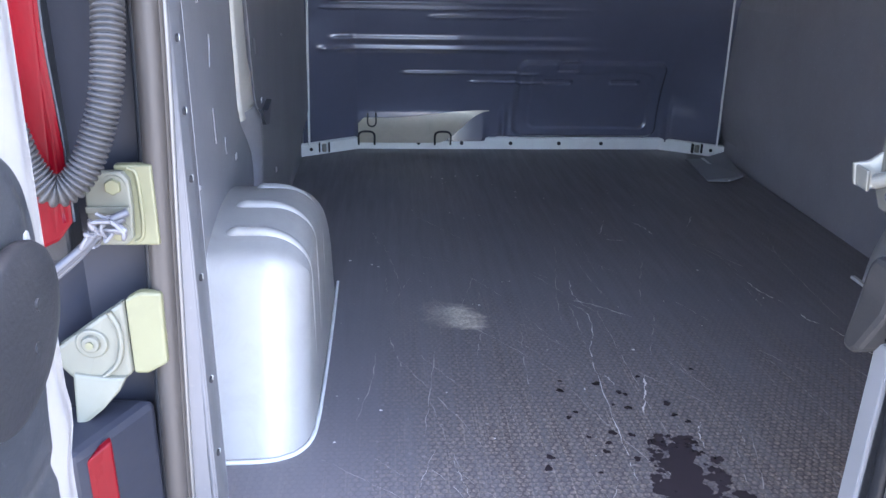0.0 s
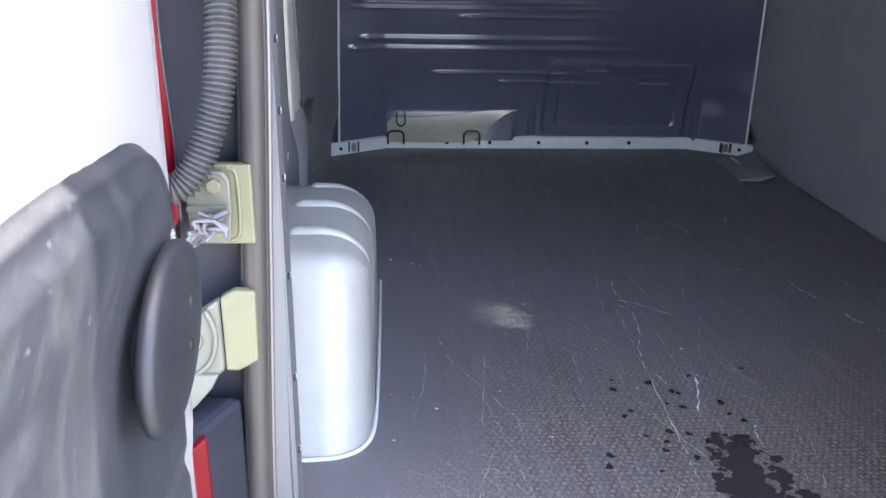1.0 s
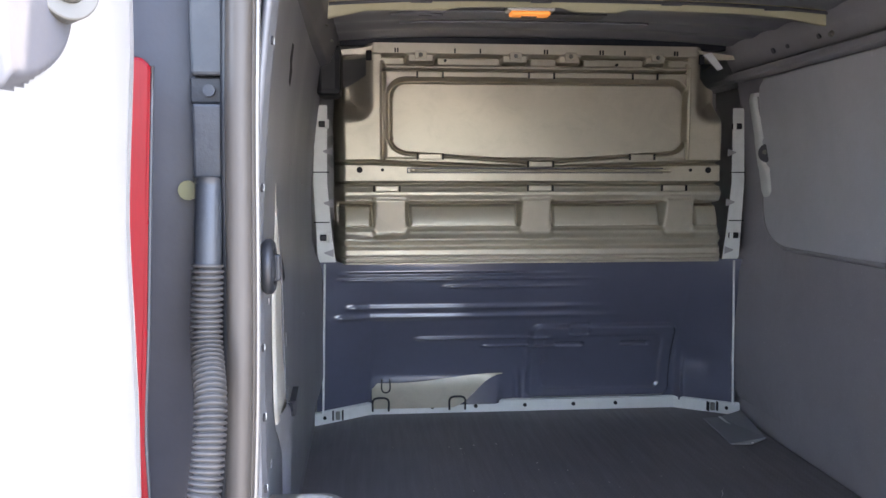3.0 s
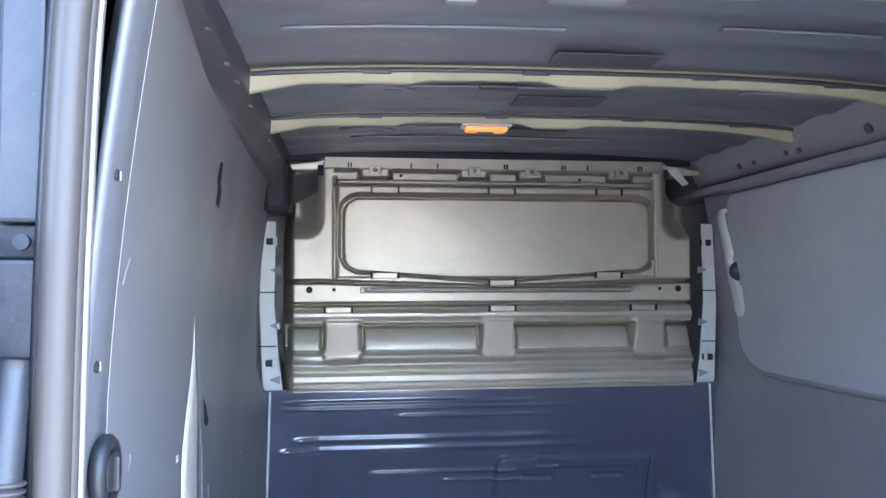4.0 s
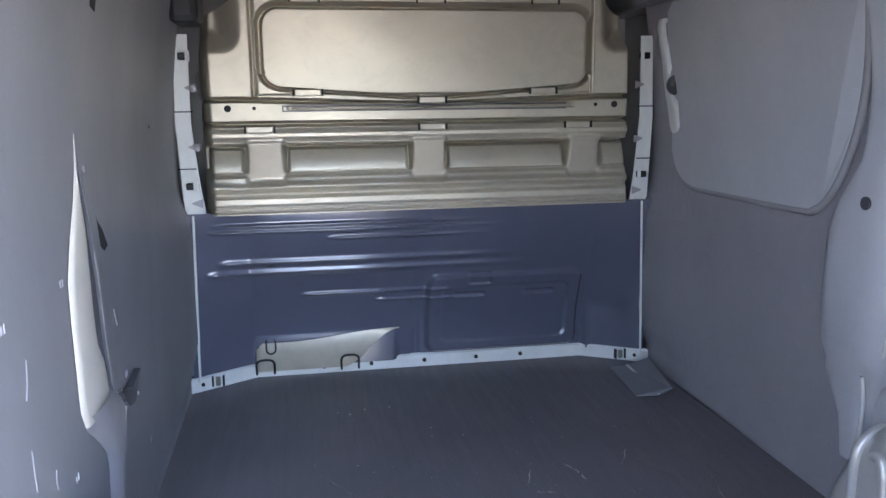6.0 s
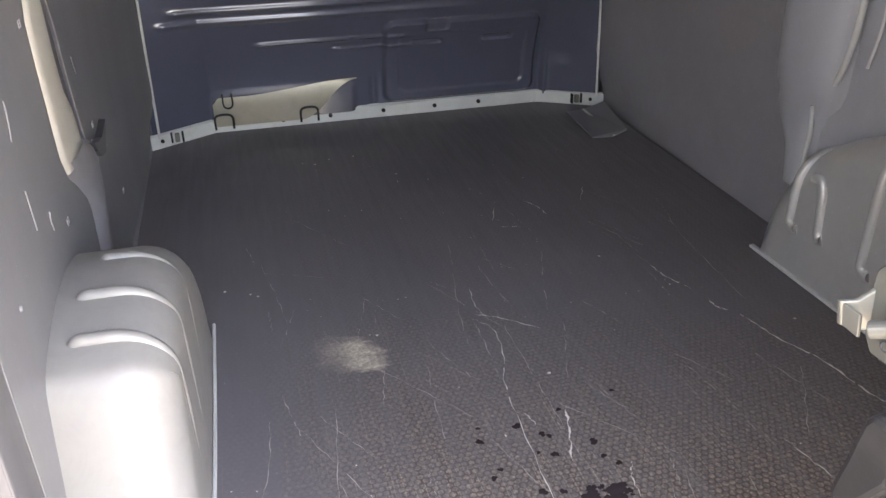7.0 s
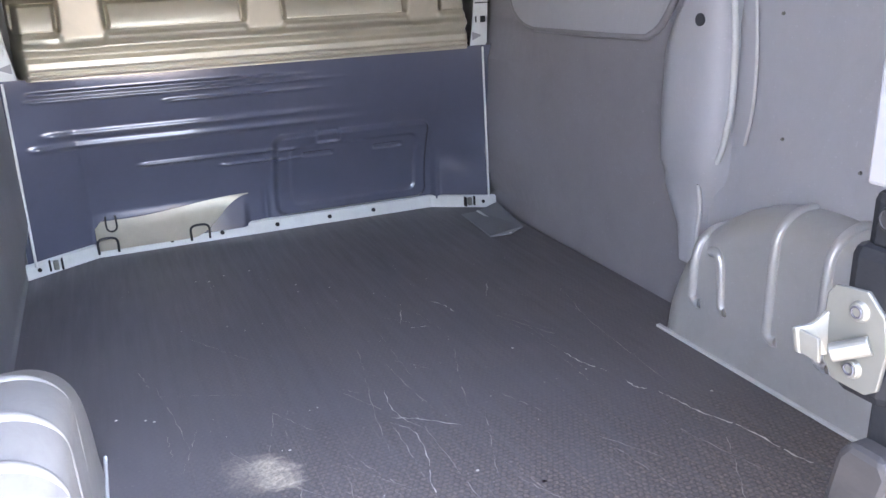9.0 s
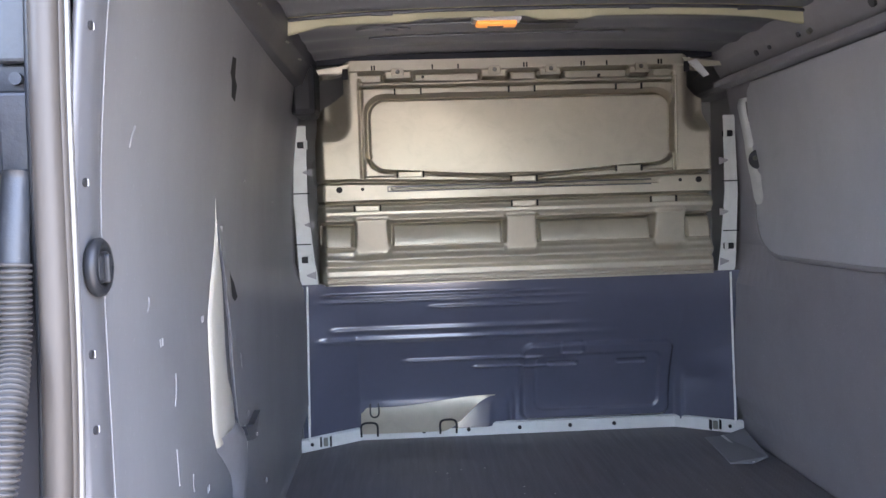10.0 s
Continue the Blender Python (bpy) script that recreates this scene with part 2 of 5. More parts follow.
ZINC = surface("zinc_plated_steel", (0.19, 0.19, 0.165), 0.40, metal=0.5, vary=0.1, grain=80, bump=0.05, dirt=0.2, dirt_col=(0.4, 0.38, 0.3))
# ZINC darkened for fittings that stand in the strong outdoor light.
ZINC_OUT = surface("outdoor_zinc_toned_down", (0.060, 0.060, 0.053), 0.45, metal=0.2, vary=0.15, grain=80, bump=0.06, dirt=0.3, dirt_col=(0.11, 0.105, 0.09))
HINGE = surface("yellowed_hinge_primer", (0.120, 0.118, 0.062), 0.42, vary=0.15, dirt=0.35, dirt_col=(0.08, 0.075, 0.045))
PLATE = surface("grey_green_hinge_steel", (0.105, 0.106, 0.078), 0.42, vary=0.18, dirt=0.3, dirt_col=(0.06, 0.058, 0.05))
RED = surface("red_lamp_lens", (0.095, 0.0012, 0.004), 0.20, vary=0.45, grain=300, bump=0.05, dirt=0.15, dirt_col=(0.09, 0.01, 0.014), spec=0.12, streak=(1, 1, 0.25))
HOLE = surface("dark_hole", (0.008, 0.008, 0.009), 0.8, vary=0.1, dirt=0.0)
FAINT = surface("faint_scuff_film", (0.40, 0.365, 0.32), 0.55, vary=0.3, grain=300, dirt=0.3, dirt_col=(0.16, 0.14, 0.12))
SCRATCH = surface("bare_scratch_fibres", (0.70, 0.655, 0.58), 0.6, vary=0.3, grain=300, dirt=0.2, dirt_col=(0.16, 0.14, 0.12))
WET = surface("wet_plywood_film", (0.040, 0.030, 0.032), 0.08, vary=0.2, grain=80, bump=0.05, dirt=0.0)
ASPHALT = surface("grey_paved_yard", (0.22, 0.215, 0.205), 0.85, vary=0.2, grain=30, bump=0.5, dirt=0.4, dirt_col=(0.14, 0.135, 0.13))
LAMP = glow("amber_lamp_diffuser", (1.0, 0.36, 0.075), 0.020)
PLUG = surface("pale_upper_trim", (0.060, 0.062, 0.068), 0.45, vary=0.08, grain=160, bump=0.1, dirt=0.1)
TAPE = surface("white_cable_ties", (0.115, 0.113, 0.118), 0.4, vary=0.1)


# ---------------------------------------------------------------- builders
def thing(name, label="", category="", group="", kind="", at=(0, 0, 0)):
    ob = new(name)
    ob.location = at
    ob.empty_display_size = 0.1
    return tagged(ob, label, category, group, kind)


def link_mesh(name, me, mat, parent=None, label="", smooth=False):
    me.materials.append(mat)
    if smooth:
        for p in me.polygons:
            p.use_smooth = True
    ob = new(name, me)
    if parent:
        bpy.context.view_layer.update()
        ob.parent = parent
        ob.matrix_parent_inverse = parent.matrix_world.inverted()
    return tagged(ob, label)


def part(name, bm, mat, parent=None, label="", smooth=False):
    me = bpy.data.meshes.new(name)
    bmesh.ops.recalc_face_normals(bm, faces=bm.faces)
    bm.to_mesh(me)
    bm.free()
    return link_mesh(name, me, mat, parent, label, smooth)


def raw(name, verts, faces, mat, parent=None, label="", smooth=False):
    me = bpy.data.meshes.new(name)
    me.from_pydata([tuple(v) for v in verts], [], faces)
    me.update()
    return link_mesh(name, me, mat, parent, label, smooth)


def add_box(bm, x0, x1, y0, y1, z0, z1, bevel=0.0, seg=2, m=None):
    g = bmesh.ops.create_cube(bm, size=1)
    vs = g["verts"]
    for v in vs:
        v.co = Vector(((x0 + x1) / 2 + v.co.x * (x1 - x0), (y0 + y1) / 2 + v.co.y * (y1 - y0), (z0 + z1) / 2 + v.co.z * (z1 - z0)))
    if bevel:
        es = {e for v in vs for e in v.link_edges}
        r = bmesh.ops.bevel(bm, geom=list(es), offset=bevel, segments=seg, affect="EDGES", profile=0.5)
        vs = list({v for v in r["verts"]} | {v for v in vs if v.is_valid})
    if m is not None:
        bmesh.ops.transform(bm, matrix=m, verts=[v for v in vs if v.is_valid])
    return vs


def box(x0, x1, y0, y1, z0, z1, bevel=0.0, seg=2, m=None):
    bm = bmesh.new()
    add_box(bm, x0, x1, y0, y1, z0, z1, bevel, seg, m)
    return bm


def cyl(p0, p1, r0, r1=None, n=16, cap=True, bevel=0.0):
    bm = bmesh.new()
    p0, p1 = Vector(p0), Vector(p1)
    d = p1 - p0
    bmesh.ops.create_cone(bm, cap_ends=cap, segments=n, radius1=r0, radius2=r0 if r1 is None else r1, depth=d.length)
    if bevel:
        es = [e for e in bm.edges if len(e.link_faces) == 2 and e.calc_face_angle() > 0.9]
        bmesh.ops.bevel(bm, geom=es, offset=bevel, segments=2, affect="EDGES", profile=0.5)
    q = d.to_track_quat("Z", "Y").to_matrix().to_4x4()
    bmesh.ops.transform(bm, matrix=Matrix.Translation((p0 + p1) / 2) @ q, verts=bm.verts)
    return bm


def grid_faces(nu, nv):
    return [(i * nv + j, (i + 1) * nv + j, (i + 1) * nv + j + 1, i * nv + j + 1) for i in range(nu - 1) for j in range(nv - 1)]


def prism(pts, d, bevel=0.0):
    """A polygon of 3D points, made solid along the vector d."""
    bm = bmesh.new()
    vs = [bm.verts.new(p) for p in pts]
    f = bm.faces.new(vs)
    r = bmesh.ops.extrude_face_region(bm, geom=[f])
    nv = [e for e in r["geom"] if isinstance(e, bmesh.types.BMVert)]
    bmesh.ops.translate(bm, vec=Vector(d), verts=nv)
    if bevel:
        bmesh.ops.bevel(bm, geom=list(bm.edges), offset=bevel, segments=2, affect="EDGES", profile=0.5)
    return bm


def smooth_path(pts, n):
    """Catmull-Rom through the points, n steps a span."""
    P = [Vector(p) for p in pts]
    P = [2 * P[0] - P[1]] + P + [2 * P[-1] - P[-2]]
    out = []
    for i in range(1, len(P) - 2):
        for k in range(n):
            t = k / n
            a, b, c, d = P[i - 1], P[i], P[i + 1], P[i + 2]
            out.append(0.5 * ((2 * b) + (c - a) * t + (2 * a - 5 * b + 4 * c - d) * t * t + (3 * b - a - 3 * c + d) * t ** 3))
    out.append(P[-2])
    return out


def tube(pts, radius, n=12, flat=1.0):
    """Verts and faces of a tube along pts; radius is a number or a function of the step."""
    verts, faces = [], []
    up = Vector((0.3, 0.9, 0.2)).normalized()
    for i, p in enumerate(pts):
        t = (pts[min(i + 1, len(pts) - 1)] - pts[max(i - 1, 0)]).normalized()
        a = (up - t * up.dot(t)).normalized()
        up = a
        b = t.cross(a)
        r = radius(i) if callable(radius) else radius
        for k in range(n):
            an = 2 * math.pi * k / n
            verts.append(p + (a * math.cos(an) + b * math.sin(an) * flat) * r)
    for i in range(len(pts) - 1):
        for k in range(n):
            faces.append((i * n + k, i * n + (k + 1) % n, (i + 1) * n + (k + 1) % n, (i + 1) * n + k))
    faces.append(tuple(range(n)))
    faces.append(tuple((len(pts) - 1) * n + k for k in range(n))[::-1])
    return verts, faces


def sst(a, b, x):
    t = np.clip((x - a) / (b - a), 0, 1)
    return t * t * (3 - 2 * t)


def rbox(x, z, x0, x1, z0, z1, r):
    """Signed distance to a rounded rectangle."""
    cx, cz = (x0 + x1) / 2, (z0 + z1) / 2
    qx, qz = np.abs(x - cx) - (x1 - x0) / 2 + r, np.abs(z - cz) - (z1 - z0) / 2 + r
    return np.hypot(np.maximum(qx, 0), np.maximum(qz, 0)) + np.minimum(np.maximum(qx, qz), 0) - r


def field(name, xs, zs, fn, mat, parent, label="", cut=None):
    """A pressed sheet: y = fn(x, z) over a grid."""
    X, Z = np.meshgrid(xs, zs, indexing="ij")
    Y = fn(X, Z)
    verts = np.stack([X, Y, Z], -1).reshape(-1, 3).tolist()
    faces = grid_faces(len(xs), len(zs))
    if cut:
        k = len(zs) - 1
        faces = [f for i, f in enumerate(faces) if not cut(xs[i // k], zs[i % k])]
    return raw(name, verts, faces, mat, parent, label, smooth=True)


# ---------------------------------------------------------------- ground and van shell
raw("ground", [(-60, -60, -0.6), (60, -60, -0.6), (60, 60, -0.6), (-60, 60, -0.6)], [(0, 1, 2, 3)], ASPHALT)
tagged(bpy.data.objects["ground"], "grey weathered paved yard under the van", "ground", kind="structure")

# floor: plywood sheet with a thick edge
FLOOR_PTS = [(-0.80, 0.14), (0.80, 0.14), (0.81, 2.36), (0.60, 2.50), (-0.60, 2.50), (-0.81, 2.36)]
floor_ob = part("floor", prism([(x, y, -0.018) for x, y in FLOOR_PTS], (0, 0, 0.018)), FLOOR)
tagged(floor_ob, "dark brown film-faced plywood floor with worn hexagon print", "floor", kind="structure")
part("sill", box(-0.72, 0.72, 0.02, 0.139, -0.09, -0.004, 0.01), BLACK)
tagged(bpy.data.objects["sill"], "black plastic loading sill at the rear edge", "sill", kind="structure")

# outer skin that closes the van
shell = thing("van_body", "silver white panel van body with open rear", "van", kind="structure")
part("side_panel", box(-0.95, -0.90, 0.25, 2.9, -0.25, 1.30, 0.01), BODY, shell)
part("side_panel", box(0.90, 0.95, 0.15, 2.9, -0.25, 1.30, 0.01), BODY, shell)
part("roof_panel", box(-0.93, 0.93, -0.05, 2.9, 1.44, 1.47, 0.01), BODY, shell)
part("roof_corner", box(-0.95, -0.80, 0.25, 2.9, 1.28, 1.445, 0.02), BODY, shell)
part("roof_corner", box(0.80, 0.95, 0.15, 2.9, 1.28, 1.445, 0.02), BODY, shell)
part("underbody", box(-0.93, 0.93, 0.16, 2.9, -0.30, -0.10, 0.01), BLACK, shell)
part("front_panel", box(-0.93, 0.93, 2.86, 2.90, -0.3, 1.46), BODY, shell)
# Unseen overhang, added to place the shadow edge on the open door.
part("shade_lip", box(-0.90, 0.90, -0.052, 0.118, 1.405, 1.438, 0.012), BODY, shell)
part("rear_header", box(-0.93, 0.93, 0.12, 0.30, 1.33, 1.438, 0.02), PALE, shell)


def wheel(x, y, s):
    """A plain road wheel: black tyre, grey dished rim."""
    prof = [(-0.10, 0.20), (-0.105, 0.27), (-0.09, 0.305), (-0.05, 0.315), (0.05, 0.315), (0.09, 0.305), (0.105, 0.27), (0.10, 0.20)]
    vs, n = [], 40
    for w, r in prof:
        for k in range(n):
            a = 2 * math.pi * k / n
            vs.append((x + w, y + r * math.cos(a), -0.285 + r * math.sin(a)))
    fs = [(i * n + k, i * n + (k + 1) % n, (i + 1) * n + (k + 1) % n, (i + 1) * n + k) for i in range(len(prof) - 1) for k in range(n)]
    tyre = raw("tyre", vs, fs, BLACK, shell, "black road tyre", True)
    part("rim", cyl((x - s * 0.06, y, -0.285), (x + s * 0.085, y, -0.285), 0.205, 0.195, 32, bevel=0.008), RAIL_GREY, tyre, "grey steel rim")


for wy in (0.86, 3.45):
    for ws in (-1, 1):
        wheel(ws * 0.80, wy, ws)
part("cab", prism([(-0.93, 2.905, -0.30), (-0.93, 4.2, -0.30), (-0.93, 4.2, 0.25), (-0.93, 3.75, 0.45), (-0.93, 3.2, 1.30), (-0.93, 2.905, 1.46)], (1.86, 0, 0), 0.03), BODY, shell)


# ---------------------------------------------------------------- bulkhead
bulkhead = thing("bulkhead", "pressed steel bulkhead, silver above and glossy dark below", "bulkhead", kind="structure")


def dent(d, depth, soft=0.010):
    """Depth inside a signed distance d, with a soft rim."""
    return depth * (1 - sst(-soft, soft, d))


def vee(d, w, depth):
    """A narrow folded crease round d = 0."""
    return depth * np.clip(1 - np.abs(d) / w, 0, 1) ** 0.85


def upper(x, z):
    y = np.full_like(x, 2.315)
    # rolled side edges
    y += 0.200 * np.clip((np.abs(x) - 0.684) / 0.05, 0, 2) ** 1.6
    # window frame press and blank
    cut = np.maximum(np.abs(x - 0.012) - 0.553, np.maximum(0.985 - 0.0 * x - z, z - 1.31))
    y -= dent(cut, 0.010, 0.004)
    drop = 0.035 * np.clip(1 - np.abs(x) / 0.50, 0, 1)
    win = rbox(x, z + drop * sst(1.16, 1.0, z), -0.528, 0.548, 1.006, 1.256, 0.06)
    y += vee(win - 0.002, np.where(z > 1.05, 0.0125, 0.0075), 0.050) + dent(win, 0.010, 0.006)
    # thin creases down the sides of the frame
    for s in (-1, 1):
        y += vee(x - 0.002 - s * 0.553, 0.0065, 0.030) * sst(0.97, 0.99, z) * sst(1.33, 1.31, z)
    # shoulder pockets beside the window at the top corners, falling off softly
    for sd in (-1, 1):
        d = rbox(x * sd, z, 0.598, 0.86, 1.125, 1.46, 0.05)
        y += 0.085 * (1 - sst(-0.075, 0.018, d))
    # groove lines across under the frame
    for zz, w, dp in ((0.970, 0.0078, 0.034), (0.893, 0.0080, 0.032), (1.294, 0.0052, 0.022)):
        y += vee(z - zz + 0.02 * np.clip(1 - np.abs(x) / 0.6, 0, 1) * (0.96 < zz < 1.0), w * 1.25, dp * 1.5) * (1.0 if zz < 1.2 else (np.abs(x) < 0.553))
    y -= dent(rbox(x, z, -0.70, 0.70, 0.845, 0.872, 0.012), 0.012, 0.010)
    # slot
    y += dent(rbox(x, z, -0.45, 0.50, 0.936, 0.950, 0.006), 0.008, 0.003)
    y -= dent(rbox(x, z, -0.435, 0.485, 0.9405, 0.9455, 0.002), 0.004, 0.002)
    # pockets between fingers
    pocket = dent(rbox(x, z, -0.72, 0.72, 0.728, 0.826, 0.012), 1.0, 0.008)
    finger = np.zeros_like(x)
    ring = rbox(x, z, -0.72, 0.72, 0.728, 0.826, 0.012)
    for c0, c1 in ((-0.585, -0.465), (-0.055, 0.060), (0.480, 0.595)):
        ring = np.maximum(ring, -rbox(x, z, c0, c1, 0.70, 0.86, 0.02))
        finger = np.maximum(finger, dent(rbox(x, z, c0, c1, 0.70, 0.86, 0.02), 1.0, 0.010))
    y += (0.012 + 0.040 * np.clip((z - 0.728) / 0.098, 0, 1) ** 2) * pocket * (1 - finger)
    # sharp fold round the top and sides of each pocket
    y += vee(ring + 0.007, 0.0085, 0.036) * sst(0.735, 0.752, z)
    y -= (-0.012 + 0.026 * np.clip((z - 0.72) / 0.12, 0, 1)) * finger * sst(0.85, 0.83, z)
    # rolled ledges below
    y -= 0.018 * np.exp(-((z - 0.695) / 0.014) ** 2)
    y -= 0.014 * sst(0.672, 0.655, z)
    y -= 0.006 * np.exp(-((z - 0.632) / 0.005) ** 2) + 0.006 * np.exp(-((z - 0.618) / 0.004) ** 2)
    # top flange: a castellated groove that drops round each tab
    low = np.full_like(x, 1.342)
    for t0, t1 in ((-0.468, -0.364), (-0.130, -0.030), (0.074, 0.162), (0.394, 0.478)):
        low = low - 0.026 * sst(t0 - 0.006, t0 + 0.006, x) * sst(t1 + 0.006, t1 - 0.006, x)
    wide = np.where(low < 1.335, 0.0075, 0.0058)
    y += vee(z - low, wide * 1.3, 0.040) * (np.abs(x) < 0.553)
    for t0, t1 in ((-0.468, -0.364), (-0.130, -0.030), (0.074, 0.162), (0.394, 0.478)):
        for te in (t0, t1):
            y += vee(x - te, 0.0075, 0.034) * sst(1.312, 1.318, z) * sst(1.346, 1.340, z)
    y -= 0.010 * sst(1.346, 1.352, z)
    # hand dents
    y += 0.010 * np.exp(-(((x + 0.60) / 0.05) ** 2 + ((z - 0.70) / 0.012) ** 2))
    y += 0.0015 * np.sin(x * 9 + z * 4) * np.sin(z * 13)
    return y


XS = np.linspace(-0.735, 0.735, 420)
UPPER_Z = np.concatenate([np.linspace(0.607, 1.0, 300), np.linspace(1.0013, 1.386, 260)])


def upper_cut(x, z):
    """The top corners are cut away below the strap that ties the flange to the roof rail."""
    return (abs(x) > 0.612 and 1.275 - 0.5 * (abs(x) - 0.612) < z < 1.338) or z > 1.386 - 0.30 * max(0.0, abs(x) - 0.58)


upper_ob = field("upper_panel", XS, UPPER_Z, upper, STEEL_UP, bulkhead, "satin silver pressed sheet with window blank and pockets", cut=upper_cut)


def lower_plan(x):
    return np.interp(np.abs(x), [0, 0.60, 0.80, 0.86], [2.500, 2.500, 2.375, 2.34])


def lower(x, z):
    top = 2.335
    base = lower_plan(x)
    y = base + (top - base) * sst(0.10, 0.62, z)
    # long beads
    for zz, w, x0, x1 in ((0.565, 0.006, -0.69, -0.05), (0.545, 0.005, -0.70, 0.05), (0.515, 0.005, -0.32, 0.0), (0.435, 0.010, -0.68, 0.10), (0.398, 0.010, -0.72, 0.16), (0.305, 0.006, -0.42, 0.02), (0.270, 0.004, -0.16, 0.02)):
        y -= 0.010 * np.exp(-((z - zz) / w) ** 2) * sst(x0 - 0.03, x0 + 0.02, x) * sst(x1 + 0.25, x1 - 0.1, x)
    # heater box press on the other half
    flap = rbox(x, z, 0.01, 0.575, 0.055, 0.352, 0.035)
    y -= dent(flap, 0.022, 0.010)
    y += dent(rbox(x, z, 0.06, 0.53, 0.09, 0.31, 0.03), 0.006, 0.006)
    for c in (0.16, 0.42):
        y += dent(rbox(x, z, c - 0.055, c + 0.055, 0.268, 0.284, 0.006), 0.010, 0.004)
    y += dent(rbox(x, z, 0.155, 0.235, 0.318, 0.36, 0.008), 0.010, 0.005)
    # toe ramp
    ramp_d = rbox(x, z, -0.600, -0.10, 0.02, 0.150, 0.03)
    y -= dent(ramp_d, 1.0, 0.015) * 0.020 * np.clip((0.155 - z) / 0.12, 0, 1)
    y += 0.012 * np.exp(-((x + 0.03) / 0.012) ** 2) * sst(0.2, 0.1, z)
    y -= 0.010 * np.exp(-((x - 0.62) / 0.01) ** 2) * sst(0.26, 0.12, z)
    y += 0.012 * np.exp(-(((x - 0.69) / 0.06) ** 2 + ((z - 0.20) / 0.05) ** 2))
    y += 0.002 * np.sin(x * 7) * np.sin(z * 17)
    return y


field("lower_panel", np.linspace(-0.80, 0.80, 320), np.linspace(0.035, 0.612, 200), lower, STEEL_DK, bulkhead, "glossy near-black pressed sheet with long beads")


# The lit area of the dark toe slope, put on as a paler sheet.
def toe(x, z):
    return lower(x, z) - 0.006 - 0.055 * np.clip((0.150 - z) / 0.11, 0, 1) ** 1.3 * sst(-0.08, -0.22, x)


tx = np.linspace(-0.598, -0.09, 70)
tz = np.linspace(0.042, 0.148, 24)
tv = []
for x in tx:
    top = 0.126 + 0.030 * float(sst(-0.50, -0.10, np.float64(x))) - 0.02 * float(sst(-0.575, -0.60, np.float64(x)))
    low = 0.042 + 0.110 * float(sst(-0.30, -0.088, np.float64(x)))
    for z in tz:
        zz_ = low + (z - 0.042) * (top - low) / 0.106
        tv.append((x, float(toe(np.float64(x), np.float64(zz_))), zz_))
raw("toe_lit_patch", tv, grid_faces(len(tx), len(tz)), STEEL_UP, bulkhead, "pale sheet for the lit toe slope", True)

# pale strip along the foot, with its bolts
strip_pts = [(-0.815, 2.362), (-0.60, 2.496), (0.60, 2.496), (0.815, 2.362)]
sv, sf = [], []
for i, (x, y) in enumerate(strip_pts):
    for dy, z in ((0.0, 0.001), (0.0, 0.044), (0.012, 0.050), (0.012, 0.001)):
        sv.append((x, y + dy - 0.006, z))
for i in range(3):
    for k in range(4):
        a, b = i * 4 + k, i * 4 + (k + 1) % 4
        sf.append((a, b, b + 4, a + 4))
raw("foot_strip", sv, sf, PALE, bulkhead, "pale painted angle strip along the foot")
for x in (-0.364, -0.194, 0.001, 0.195, 0.365):
    part("bolt", cyl((x, 2.492, 0.025), (x, 2.484, 0.025), 0.008, 0.007, 12), HOLE, bulkhead, "dark bolt head")
for s in (-1, 1):
    part("bolt", cyl((s * 0.775, 2.386, 0.025), (s * 0.775 - s * 0.004, 2.376, 0.025), 0.007, 0.006, 12), HOLE, bulkhead, "dark bolt head")
    for dx in (-0.018, 0.018):
        part("clip_side", box(s * 0.725 + dx - 0.0028, s * 0.725 + dx + 0.0028, 2.392, 2.412, 0.010, 0.046, 0.002), HOLE, bulkhead)
    part("clip_tongue", box(s * 0.725 - 0.008, s * 0.725 + 0.008, 2.392, 2.408, 0.012, 0.042, 0.003), ZINC, bulkhead)
for x, z in ((-0.565, 0.060), (-0.275, 0.060)):
    pts = [Vector((x - 0.03, 2.405, z - 0.022)), Vector((x - 0.028, 2.400, z + 0.022)), Vector((x, 2.402, z + 0.030)), Vector((x + 0.028, 2.400, z + 0.022)), Vector((x + 0.03, 2.405, z - 0.022))]
    v, f = tube(smooth_path(pts, 6), 0.004, 8)
    raw("lashing_ring", v, f, BLACK, bulkhead, "black lashing ring", True)
v, f = tube(smooth_path([Vector((-0.56, 2.43, 0.155)), Vector((-0.56, 2.425, 0.115)), Vector((-0.545, 2.42, 0.105)), Vector((-0.53, 2.425, 0.115)), Vector((-0.53, 2.43, 0.155))], 6), 0.003, 8)
raw("lashing_ring", v, f, BLACK, bulkhead, "black lashing ring", True)

